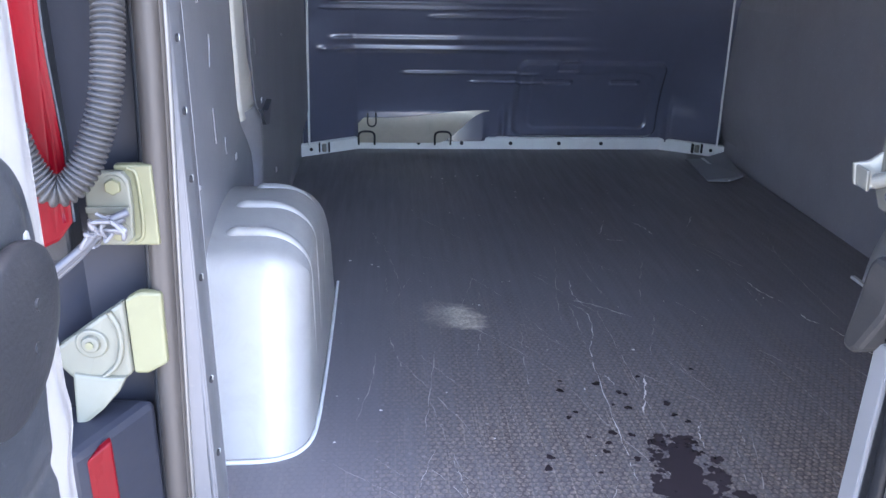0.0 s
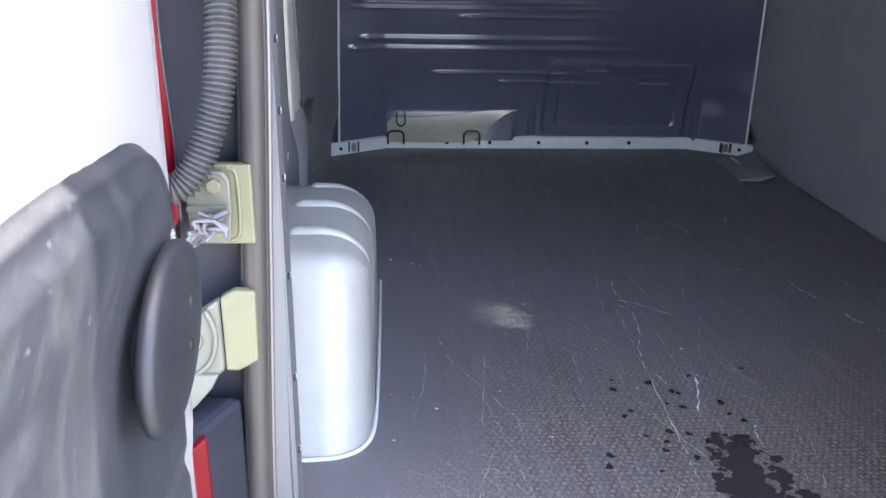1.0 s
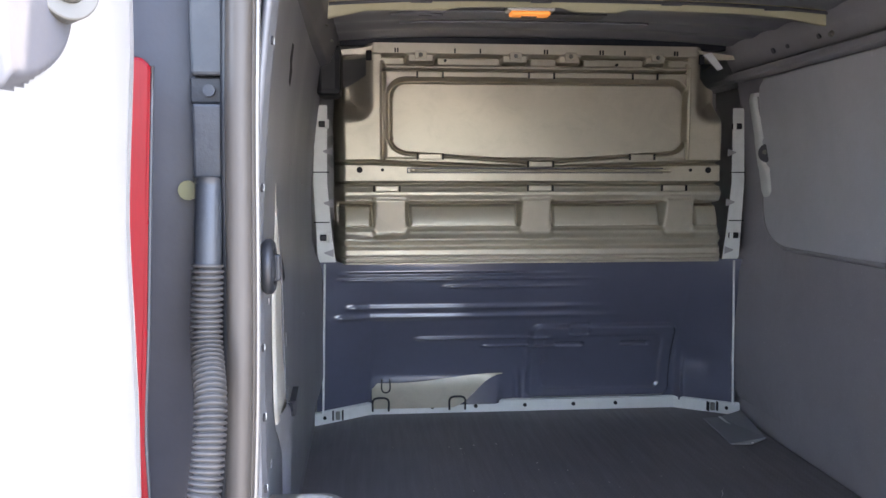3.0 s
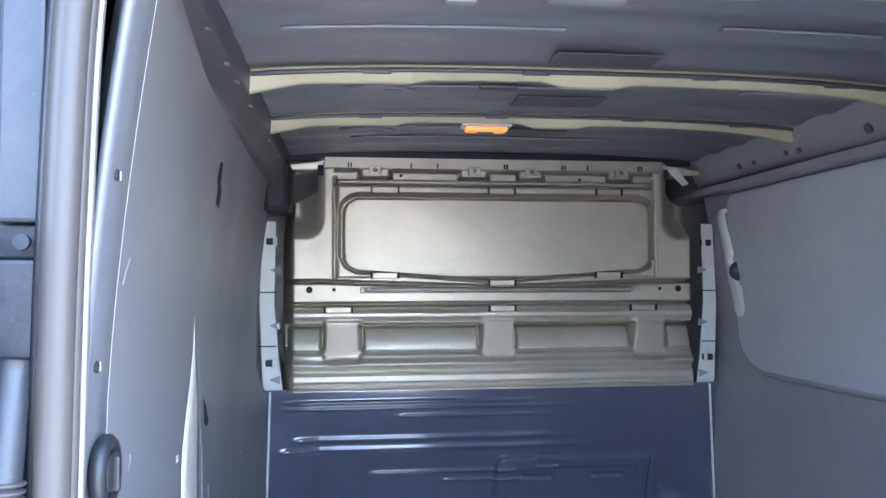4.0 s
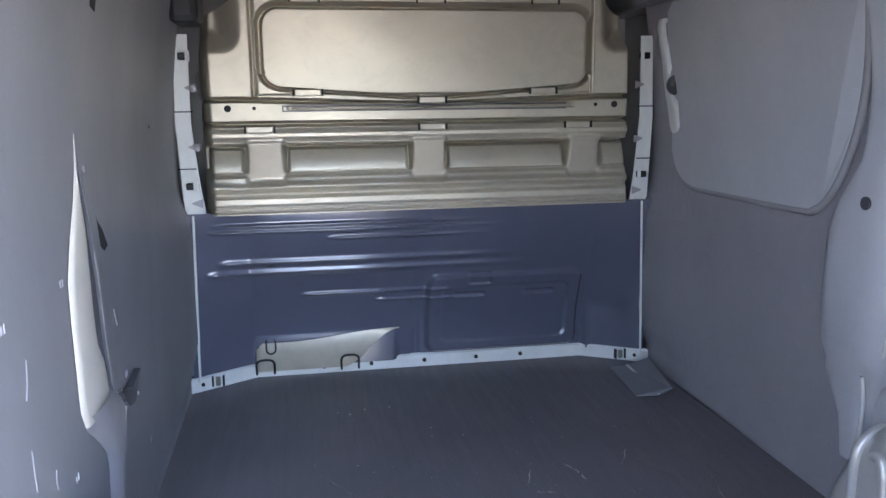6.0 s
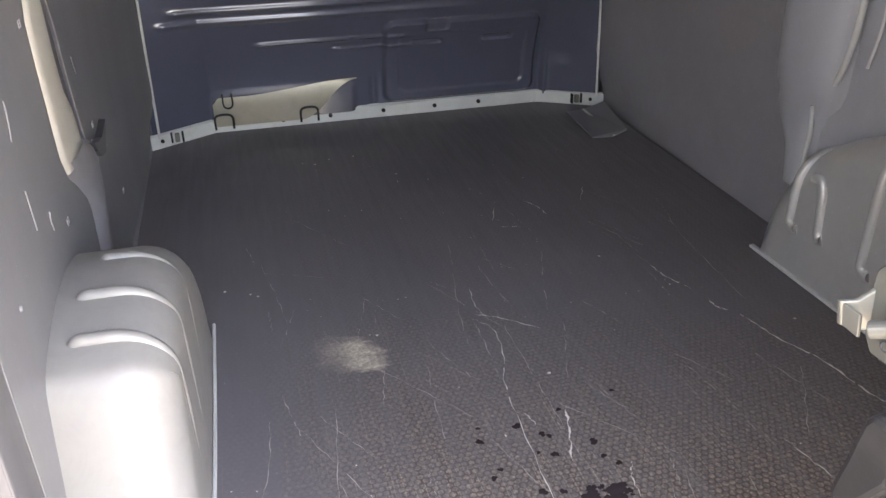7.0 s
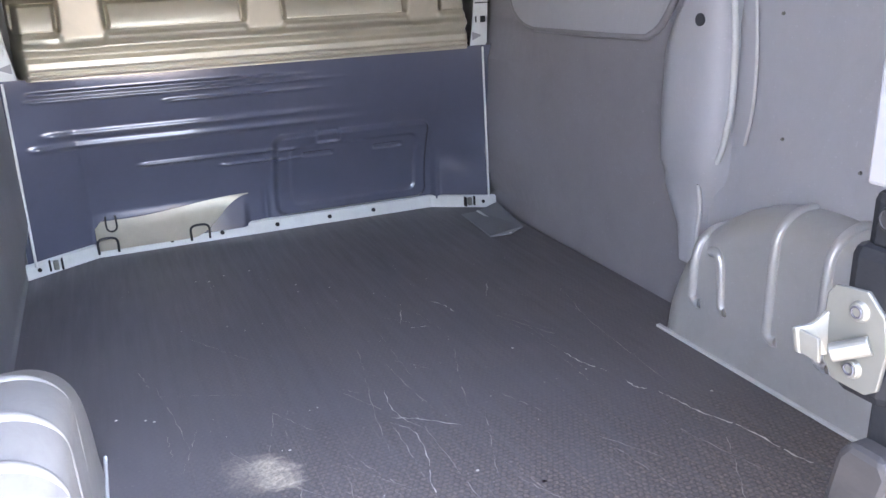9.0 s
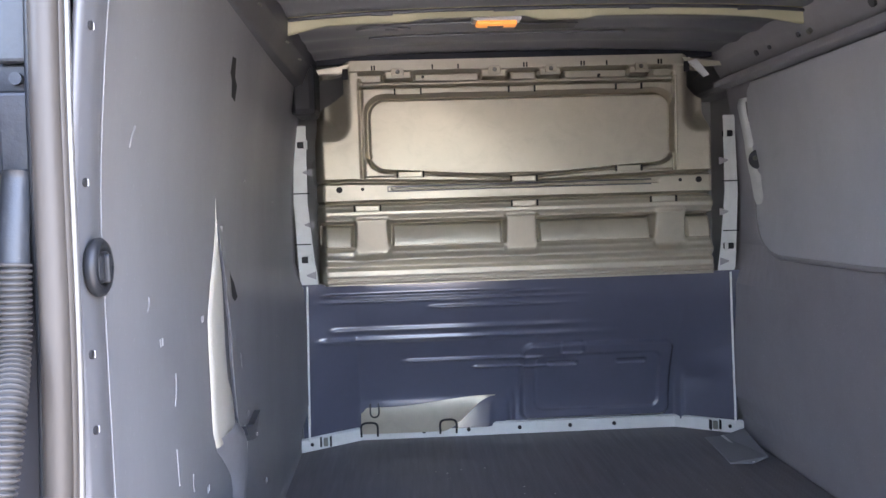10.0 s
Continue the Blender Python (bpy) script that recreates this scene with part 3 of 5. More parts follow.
# pale flanges at the sides of the upper panel
for s in (-1, 1):
    fl = [(s * 0.748, 1.172), (s * 0.790, 1.172), (s * 0.800, 0.90), (s * 0.788, 0.62), (s * 0.780, 0.607), (s * 0.722, 0.607), (s * 0.735, 0.70), (s * 0.752, 0.90)]
    pl = part("side_flange", prism([(x, 2.352, z) for x, z in fl], (0, 0.006, 0)), PALE, bulkhead, "pale painted bolting flange")
    for z in (1.105, 0.70):
        part("flange_clip", box(s * 0.760 - 0.018, s * 0.760 + 0.018, 2.335, 2.351, z - 0.011, z + 0.011, 0.004), BLACK, bulkhead)
        part("clip_window", box(s * 0.748 - 0.007, s * 0.748 + 0.007, 2.332, 2.336, z - 0.016, z + 0.016, 0.002), PALE, bulkhead)
    for z in (1.01, 0.825, 0.645):
        part("edge_notch", prism([(s * 0.731, 2.3505, z + 0.013), (s * 0.765, 2.3505, z + 0.001), (s * 0.762, 2.3505, z - 0.004), (s * 0.731, 2.3505, z - 0.016)], (0, 0.001, 0)), RAIL_GREY, bulkhead, "grey notch")
    for z in (0.935, 0.755):
        part("flange_seam", box(s * 0.744, s * 0.800, 2.349, 2.3515, z - 0.002, z + 0.002), HOLE, bulkhead)
    part("side_seal", cyl((s * 0.775, 2.335, 0.05), (s * 0.762, 2.335, 0.606), 0.004, n=8), PALE, bulkhead)

# tabs along the top and under the window
for x in (-0.417, -0.080, 0.118, 0.436):
    part("top_tab", box(x - 0.021, x + 0.021, 2.294, 2.307, 1.330, 1.358, 0.003), STEEL_UP, bulkhead)
    part("tab_screw", cyl((x, 2.294, 1.344), (x, 2.289, 1.344), 0.008, 0.006, 10), ZINC, bulkhead)
for x in (-0.506, -0.497, -0.296, -0.206, 0.024, 0.034, 0.226, 0.236, 0.316, 0.500, 0.510):
    part("top_slot", box(x - 0.0025, x + 0.0025, 2.300, 2.3045, 1.352, 1.368), HOLE, bulkhead)
for x, z in ((-0.384, 1.277), (0.014, 1.277), (0.392, 1.277), (-0.384, 0.990), (0.014, 0.964), (0.388, 0.990), (-0.538, 0.876), (0.014, 0.878), (0.510, 0.878)):
    part("edge_tab", box(x - 0.042, x + 0.042, 2.3015, 2.309, z - 0.010, z + 0.010, 0.003), STEEL_UP, bulkhead)
    for s in (-1, 1):
        part("tab_slit", box(x + s * 0.0455 - 0.0028, x + s * 0.0455 + 0.0028, 2.297, 2.305, z - 0.011, z + 0.011), HOLE, bulkhead)
for x, r in ((-0.634, 0.011), (-0.553, 0.006), (0.642, 0.011), (0.575, 0.006)):
    part("panel_hole", cyl((x, 2.318, 0.943), (x, 2.312, 0.943), r, n=14), HOLE, bulkhead)
for x, z in ((-0.330, 1.326), (0.288, 1.318)):
    part("panel_hole", cyl((x, 2.31, z), (x, 2.30, z), 0.005, n=10), HOLE, bulkhead)
# dark bars that put the shade of the slot's edges into colour
for zz_ in (0.9330, 0.9490):
    part("slot_shade_bar", box(-0.462, 0.470, 2.3105, 2.3185, zz_ - 0.0022, zz_ + 0.0022), RAIL_DK, bulkhead, "dark bar for the slot's shaded edge")
part("slot_shade_end", box(-0.4665, -0.4622, 2.3105, 2.3185, 0.9308, 0.9512), RAIL_DK, bulkhead, "dark bar for the slot's shaded edge")
part("header_strip", box(-0.70, 0.70, 2.322, 2.345, 1.376, 1.412, 0.003), CHANNEL, bulkhead, "dark header strip")
for x0, x1, z0, z1 in ((-0.41, -0.286, 1.1835, 1.185), (-0.143, -0.056, 1.1800, 1.1825), (-0.4245, -0.4225, 1.029, 1.146)):
    part("scuff_mark", box(x0, x1, 2.3212, 2.3245, z0, z1), RAIL_GREY, bulkhead)
for x in (0.059, 0.12):
    part("rivet_dot", cyl((x, 2.325, 1.182), (x, 2.3225, 1.182), 0.006, 0.004, 12), STEEL_UP, bulkhead)
for sx in (-1, 1):
    part("corner_strap", prism([(sx * 0.585, 2.300, 1.374), (sx * 0.62, 2.296, 1.366), (sx * 0.735, 2.290, 1.352), (sx * 0.735, 2.290, 1.340), (sx * 0.625, 2.296, 1.336), (sx * 0.60, 2.300, 1.346)], (0, 0.004, 0)), STEEL_UP, bulkhead, "silver strap to the roof rail")
    part("strap_slot", box(sx * 0.598 - 0.010, sx * 0.598 + 0.010, 2.2955, 2.2995, 1.322, 1.358, 0.003), HOLE, bulkhead, "dark slot")
part("corner_bracket", prism([(0.600, 2.285, 1.355), (0.655, 2.285, 1.300), (0.675, 2.285, 1.308), (0.63, 2.285, 1.365)], (0, 0.01, 0), 0.002), PALE, bulkhead, "pale folded corner bracket")

# ---------------------------------------------------------------- side linings
WL_Y = [0.222, 0.250, 0.288, 0.345, 0.50, 1.0, 1.7, 2.37]
WL_X = [-0.690, -0.687, -0.691, -0.738, -0.765, -0.782, -0.800, -0.808]


def wall_x(y, z, s=-1):
    x = -np.interp(y, WL_Y, [-a for a in WL_X])
    lean = 0.06 * np.clip((z - 0.85) / 0.5, 0, 1) ** 1.5
    swell = 0.036 * sst(1.85, 2.36, y) * sst(0.05, 0.20, z) * sst(0.68, 0.58, z)
    return -s * (x + lean + swell)


def side_sheet(name, ys, zs, s, mat, off=0.0, label="", thick=0.006, parent=None):
    """A lining board that follows the body side, with a real thickness."""
    n, k = len(ys), len(zs)
    verts, faces = [], []
    for layer in (0, 1):
        for y in ys:
            for z in zs:
                verts.append((float(wall_x(y, z, s)) + s * (off + layer * thick), y, z))
    for i in range(n - 1):
        for j in range(k - 1):
            a = i * k + j
            b = n * k
            faces.append((a, a + k, a + k + 1, a + 1))
            faces.append((a + b + 1, a + b + k + 1, a + b + k, a + b))
    for i in range(n - 1):
        for j in (0, k - 1):
            a, b = i * k + j, n * k
            faces.append((a, a + k, a + k + b, a + b))
    for j in range(k - 1):
        for i in (0, n - 1):
            a, b = i * k + j, n * k
            faces.append((a, a + 1, a + 1 + b, a + b))
    return raw(name, verts, faces, mat, parent, label, smooth=False)


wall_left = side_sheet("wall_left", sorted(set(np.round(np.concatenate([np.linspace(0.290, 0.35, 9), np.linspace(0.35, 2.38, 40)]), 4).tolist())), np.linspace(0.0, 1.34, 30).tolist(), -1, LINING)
for p in wall_left.data.polygons:
    p.use_smooth = True
tagged(wall_left, "scuffed grey hardboard side lining with screw holes", "wall", kind="structure")


# front strip of the side lining, in the darkened grey
jamb = side_sheet("jamb_strip", np.linspace(0.222, 0.2896, 8).tolist(), np.linspace(0.0, 1.34, 30).tolist(), -1, JAMB_TONED, 0.0008, "grey jamb, darkened against the outdoor light", parent=wall_left)
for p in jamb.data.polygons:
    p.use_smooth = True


def place_wall(y, z, s=-1, out=0.0):
    return Vector((float(wall_x(y, z, s)) - s * out, y, z))


for z in (1.045, 0.907, 0.752, 0.683, 0.611, 0.540, 0.428, 0.30, 0.20):
    p = place_wall(0.240, z)
    part("screw_hole", cyl(p - Vector((0.003, 0, 0)), p + Vector((0.0010, 0, 0)), 0.0042, n=10), HOLE, wall_left)
    part("hole_rim", box(p.x - 0.001, p.x + 0.0014, p.y + 0.0036, p.y + 0.0046, z - 0.003, z + 0.003), PALE, wall_left)
for y, z in ((0.60, 0.42), (0.92, 0.30), (1.5, 0.32), (1.9, 0.50), (1.9, 0.9), (1.45, 0.95)):
    p = place_wall(y, z)
    part("rivet", cyl(p, p + Vector((0.003, 0, 0)), 0.0045, 0.003, 10), RAIL_GREY, wall_left)


scuffs = random.Random(21)
# Screw heads and their glints, put on as paired pale ticks.
for y, z in ((1.185, 0.843), (1.395, 0.400), (1.224, 0.673), (0.983, 0.683), (0.966, 0.372), (0.708, 0.686), (1.612, 0.163)):
    for dy in (-0.006, 0.006):
        p = place_wall(y + dy, z, -1, 0.0)
        part("screw_tick", box(p.x - 0.001, p.x + 0.0016, p.y - 0.0018, p.y + 0.0018, z - 0.006, z + 0.006, 0.0006), RAIL_GREY, wall_left)
for y, z, ln in ((0.779, 0.600, 0.05), (0.763, 0.477, 0.06), (0.655, 0.75, 0.02), (1.329, 0.537, 0.035), (0.86, 0.42, 0.03), (0.60, 0.98, 0.03)):
    p0, p1 = place_wall(y, z + ln / 2, -1, 0.0006), place_wall(y + scuffs.uniform(-0.02, 0.02), z - ln / 2, -1, 0.0006)
    pm_ = (p0 + p1) / 2 + Vector((0, scuffs.uniform(-0.008, 0.008), 0))
    sv_, sf_ = tube(smooth_path([p0, pm_, p1], 5), 0.0011, 5)
    raw("scuff", sv_, sf_, RAIL_GREY, wall_left, "pale scuff")


def loft(rows, s, name, mat, parent=None, label="", inset=0.02, n=9):
    """A body pillar: rows of (z, y0, y1, proud); a rounded section from y0 to y1 that stands proud of the wall."""
    verts = []
    rows = sorted(rows)
    zs = np.array([r[0] for r in rows])
    fine = np.linspace(zs[0], zs[-1], 40)
    for z in fine:
        y0, y1, pr = (np.interp(z, zs, [r[k] for r in rows]) for k in (1, 2, 3))
        for i in range(n):
            u = i / (n - 1)
            e = (1 - abs(2 * u - 1) ** 4) ** 0.6
            y = y0 + (y1 - y0) * u
            verts.append((float(wall_x(y, z, s)) - s * (pr * e - inset * (1 - e)), y, z))
    return raw(name, verts, grid_faces(len(fine), n), mat, parent, label, smooth=True)


SLIT_Z = [0.905, 0.85, 0.80, 0.74, 0.68, 0.61, 0.54, 0.50, 0.46, 0.42]
SLIT_L = [1.128, 1.120, 1.092, 1.046, 1.012, 1.008, 1.010, 1.011, 1.014, 1.040]
SLIT_F = [1.129, 1.124, 1.120, 1.124, 1.126, 1.126, 1.136, 1.172, 1.186, 1.190]
SLIT_R = [1.131, 1.138, 1.150, 1.166, 1.182, 1.196, 1.204, 1.210, 1.220, 1.236]


def slit_at(z, ys):
    return float(np.interp(z, SLIT_Z[::-1], ys[::-1]))


def slit_strip(name, spans, mat, z0, z1, parent=None, label="", n=60):
    """A strip up the wall whose cross-section runs through (curve, shift, proud) stations."""
    zs = np.linspace(z0, z1, n)
    taper = [float(np.clip((0.912 - z) / 0.16, 0.04, 1.0)) for z in zs]
    vs = [place_wall(slit_at(z, c) + sh * k, z, -1, 0.0008 + pr * k) for z, k in zip(zs, taper) for c, sh, pr in spans]
    return raw(name, vs, grid_faces(n, len(spans)), mat, parent, label, smooth=True)


column = slit_strip("body_pillar", [(SLIT_L, 0.0, 0.0015), (SLIT_L, 0.004, 0.006), (SLIT_L, 0.020, 0.0085), (SLIT_F, -0.012, 0.0105), (SLIT_F, -0.002, 0.009), (SLIT_F, 0.003, 0.001)], PILLAR, 0.425, 0.905)
tagged(column, "pale painted body pillar showing through the slit lining", "pillar", kind="structure")
funnel_rows = [(0.440, 1.026, 1.215), (0.415, 1.045, 1.255), (0.39, 1.085, 1.325), (0.36, 1.125, 1.345), (0.33, 1.160, 1.330), (0.30, 1.172, 1.315), (0.26, 1.166, 1.270), (0.20, 1.160, 1.235)]
fv = []
for z, f0, f1 in funnel_rows:
    for u in np.linspace(0, 1, 11):
        fv.append(place_wall(f0 + (f1 - f0) * u, z, -1, 0.0015 + 0.016 * math.sin(math.pi * u) ** 0.8))
raw("pillar_neck", fv, grid_faces(len(funnel_rows), 11), RAIL_GREY, column, "grey neck of the pillar", True)
v, f = tube(smooth_path([place_wall(y, z, -1, 0.004) for z, _, y in funnel_rows[2:]], 6), 0.0022, 6)
raw("neck_edge", v, f, PALE, column, "pale line along a folded edge", True)
slit = thing("lining_edge", "curled edge of the grey lining beside the pillar", "trim", kind="structure")
# The wall is closed here; two dark strips stand for the gap's shade.
slit_strip("shadow_gap", [(SLIT_F, 0.002, 0.0012), (SLIT_R, 0.002, 0.0012)], RAIL_DK, 0.41, 0.80, slit, "dark strip for the shaded gap behind the lining")
slit_strip("lip_shade", [(SLIT_R, 0.0, 0.0012), (SLIT_R, 0.0005, 0.0062)], RAIL_DK, 0.42, 0.86, slit, "dark strip for the shade under the lip")
slit_strip("curled_lip", [(SLIT_R, 0.0005, 0.006), (SLIT_R, 0.006, 0.0078), (SLIT_R, 0.025, 0.006), (SLIT_R, 0.055, 0.0025), (SLIT_R, 0.085, 0.0005)], LINING, 0.42, 0.90, slit)
v, f = tube(smooth_path([place_wall(slit_at(z, SLIT_R) + 0.002, z, -1, 0.0072) for z in np.linspace(0.70, 0.43, 7)] + [place_wall(y, z, -1, o) for y, z, o in ((1.262, 0.408, 0.008), (1.300, 0.398, 0.006))], 6), 0.0014, 6)
raw("edge_bead", v, f, LINING, slit, "cut edge", True)
tear = [(1.262, 0.405), (1.30, 0.392), (1.36, 0.382), (1.455, 0.392), (1.42, 0.372), (1.375, 0.345), (1.32, 0.356), (1.285, 0.378)]
part("tear", prism([place_wall(y, z, -1, 0.0185) for y, z in tear], (-0.014, 0, 0)), RAIL_DK, slit, "dark creased tear")
for slot_pts in (((1.195, 0.762), (1.232, 0.764), (1.252, 0.742), (1.285, 0.722), (1.320, 0.686), (1.290, 0.680), (1.240, 0.702), (1.205, 0.728)), ((1.205, 1.200), (1.240, 1.202), (1.246, 1.165), (1.275, 1.150), (1.268, 1.116), (1.232, 1.122), (1.222, 1.152), (1.200, 1.166))):
    part("wall_slot", prism([place_wall(y, z, -1, 0.0008) for y, z in slot_pts], (0.0008, 0, 0)), HOLE, wall_left, "dark torn slot")
grommet = thing("cable_grommet", "black rubber grommet set in the jamb lining", "grommet")
gx = place_wall(0.252, 0.830, -1, 0.001)
gv, gf = tube([gx + Vector((0.004, 0.019 * math.cos(a), 0.0215 * math.sin(a))) for a in np.linspace(0, 2 * math.pi, 25)], 0.0062, 8)
raw("ring", gv, gf, BLACK, grommet, "", True)
part("plug", box(gx.x - 0.001, gx.x + 0.011, gx.y - 0.015, gx.y + 0.013, gx.z - 0.015, gx.z + 0.015, 0.005), BLACK, grommet)
part("plug_rib", box(gx.x + 0.008, gx.x + 0.015, gx.y - 0.004, gx.y + 0.002, gx.z - 0.014, gx.z + 0.012, 0.002), BLACK, grommet)

# far side: dark board below, grey window blank above, pillar and rear quarter
wall_right = side_sheet("wall_right", np.linspace(1.20, 2.38, 30).tolist(), np.linspace(0.0, 1.34, 20).tolist(), 1, WALL_DARK, off=0.012)
tagged(wall_right, "dark brown lining board on the sliding door", "wall", kind="structure")
BLANK = [(1.24, 1.26), (1.25, 1.05), (1.275, 0.92), (1.32, 0.80), (1.37, 0.725), (1.42, 0.690), (1.50, 0.680), (1.96, 0.677), (2.06, 0.680), (2.13, 0.700), (2.185, 0.745), (2.21, 0.83), (2.21, 0.95), (2.20, 1.20), (2.15, 1.26)]


def blank_panel():
    bm = bmesh.new()
    poly = smooth_path([Vector((0, y, z)) for y, z in BLANK], 4)
    inner = [bm.verts.new((float(wall_x(p.y, p.z, 1)) - 0.004, p.y + (1.72 - p.y) * 0.018, p.z + (0.98 - p.z) * 0.026)) for p in poly]
    outer = [bm.verts.new((float(wall_x(p.y, p.z, 1)) + 0.010, p.y, p.z)) for p in poly]
    mid = [bm.verts.new((float(wall_x(p.y, p.z, 1)) - 0.002, p.y + (1.72 - p.y) * 0.008, p.z + (0.98 - p.z) * 0.012)) for p in poly]
    n = len(poly)
    for i in range(n):
        j = (i + 1) % n
        bm.faces.new((outer[i], outer[j], mid[j], mid[i]))
        bm.faces.new((mid[i], mid[j], inner[j], inner[i]))
    bm.faces.new(inner)
    return bm


blank = part("window_blank", blank_panel(), WALL_GREY, None, "", False)
tagged(blank, "grey blanked-out window panel in the sliding door", "panel", kind="structure")
v, f = tube([Vector((float(wall_x(p.y, p.z, 1)) + 0.004, p.y, p.z)) for p in smooth_path([Vector((0, y, z)) for y, z in BLANK[:-1]], 5)], 0.010, 8)
raw("blank_seal", v, f, RAIL_GREY, blank, "rounded pressed rim", True)
bpost = loft([(0.845, 2.135, 2.225, 0.004), (0.87, 2.128, 2.228, 0.014), (0.95, 2.145, 2.235, 0.018), (0.96, 2.170, 2.236, 0.018), (1.045, 2.190, 2.246, 0.018), (1.055, 2.175, 2.247, 0.018), (1.19, 2.205, 2.268, 0.016), (1.215, 2.21, 2.27, 0.004)], 1, "door_post", PALE)
tagged(bpost, "pale painted post at the sliding door", "pillar", kind="structure")
part("post_plug", cyl((0.80, 2.178, 1.002), (0.786, 2.170, 1.002), 0.036, 0.030, 20, bevel=0.003), RAIL_DK, bpost, "dark round plug")
part("post_bolt", cyl((0.79, 2.172, 1.005), (0.780, 2.166, 1.005), 0.008, n=10), ZINC, bpost)
rpillar = loft([(0.15, 1.18, 1.25, 0.02), (0.24, 1.17, 1.262, 0.025), (0.33, 1.14, 1.33, 0.028), (0.37, 1.10, 1.330, 0.035), (0.40, 1.095, 1.338, 0.050), (0.52, 1.09, 1.340, 0.055), (0.66, 1.09, 1.335, 0.055), (0.73, 1.095, 1.300, 0.055), (0.82, 1.09, 1.222, 0.055), (0.95, 1.085, 1.195, 0.055), (1.10, 1.085, 1.205, 0.055), (1.34, 1.09, 1.240, 0.05)], 1, "rear_pillar", WALL_GREY, n=17)
tagged(rpillar, "rounded grey painted pillar behind the sliding door", "pillar", kind="structure")
p = place_wall(1.165, 0.735, 1, 0.056)
part("pillar_hole", cyl(p + Vector((0.004, 0, 0)), p - Vector((0.002, 0, 0)), 0.014, n=18), RAIL_DK, rpillar, "dark round hole")
# The pillar's edge highlights, built as pale tubes down its folds.
pts = [place_wall(y, z, 1, o) for y, z, o in ((1.10, 0.98, 0.03), (1.09, 0.80, 0.032), (1.075, 0.68, 0.032), (1.072, 0.56, 0.032), (1.09, 0.47, 0.030), (1.12, 0.415, 0.02))]
v, f = tube(smooth_path(pts, 6), 0.007, 8)
raw("edge_highlight", v, f, PALE, rpillar, "pale line along a folded edge", True)
v, f = tube(smooth_path([p - Vector((0.0, 0.040, 0.0)) + Vector((0.022, 0, 0)) for p in pts[:-1]], 6), 0.0035, 8)
raw("edge_highlight", v, f, PALE, rpillar, "pale line along a folded edge", True)
# the same painted highlight down the neck
v, f = tube(smooth_path([place_wall(y, z, 1, o) for y, z, o in ((1.165, 0.36, 0.030), (1.160, 0.30, 0.026), (1.168, 0.24, 0.022), (1.172, 0.20, 0.018))], 6), 0.005, 8)
raw("neck_edge", v, f, PALE, rpillar, "pale line along a folded edge", True)
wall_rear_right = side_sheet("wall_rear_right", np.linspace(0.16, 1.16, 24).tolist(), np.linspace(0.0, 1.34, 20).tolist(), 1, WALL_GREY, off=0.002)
tagged(wall_rear_right, "grey hardboard lining over the rear quarter", "wall", kind="structure")
for y, z in ((0.95, 0.50), (0.75, 0.47), (0.98, 0.75), (0.65, 0.8)):
    p = place_wall(y, z, 1)
    part("rivet", cyl(p + Vector((0.003, 0, 0)), p - Vector((0.002, 0, 0)), 0.0042, 0.003, 10), ZINC, wall_rear_right)

# ramp-shaped cover in the far corner of the floor
corner = thing("corner_cover", "grey folded cover plate in the floor corner", "plate")
part("plate", prism([(0.655, 2.325, 0.002), (0.715, 2.315, 0.006), (0.786, 2.290, 0.040), (0.755, 2.030, 0.020), (0.700, 2.020, 0.004), (0.632, 2.035, 0.002)], (0, 0, 0.004), 0.001), LINING, corner)
part("fold", prism([(0.712, 2.316, 0.0105), (0.720, 2.314, 0.0125), (0.707, 2.021, 0.0095), (0.699, 2.021, 0.0085)], (0, 0, 0.002)), PALE, corner, "bright worn fold")


# ---------------------------------------------------------------- wheel arches
ARCH_PROF = [(1.205, 0.0), (1.190, 0.075), (1.145, 0.170), (1.075, 0.248), (0.985, 0.303), (0.88, 0.332), (0.78, 0.338), (0.70, 0.331), (0.64, 0.318), (0.603, 0.300), (0.582, 0.255), (0.548, 0.15), (0.515, 0.06), (0.492, 0.0)]
ROUND = 0.075


def arch_top(y):
    return float(np.interp(y, [p[0] for p in ARCH_PROF][:10][::-1], [p[1] for p in ARCH_PROF][:10][::-1]))


def arch_shell(s, inner, rise=1.0):
    """Half a wheel housing: a profile over the wheel, rounded into a flat side."""
    prof = smooth_path([Vector((0, y, z * rise)) for y, z in ARCH_PROF], 10)
    verts = []
    for i, p in enumerate(prof):
        t = (prof[min(i + 1, len(prof) - 1)] - prof[max(i - 1, 0)]).normalized()
        nin = Vector((0, -t.z, t.y))
        if nin.dot(Vector((0, 0.86 - p.y, 0.05 - p.z))) < 0:
            nin = -nin
        rows = [(0.84, 0.0), (0.76, 0.0), (inner + ROUND, 0.0)]
        for a in np.linspace(0.12, math.pi / 2, 12):
            rows.append((inner + ROUND - ROUND * math.sin(a), ROUND * (1 - math.cos(a)) * 0.9))
        for k, (x, ins) in enumerate(rows):
            q = p + nin * ins
            verts.append((s * x, q.y, max(q.z, 0.0)))
        last = p + nin * ROUND * 0.9
        for k in range(1, 6):
            verts.append((s * (inner - 0.004 * k / 5), last.y, max(last.z, 0.0) * (1 - k / 5)))
    n = 15 + 5
    return verts, grid_faces(len(prof), n)


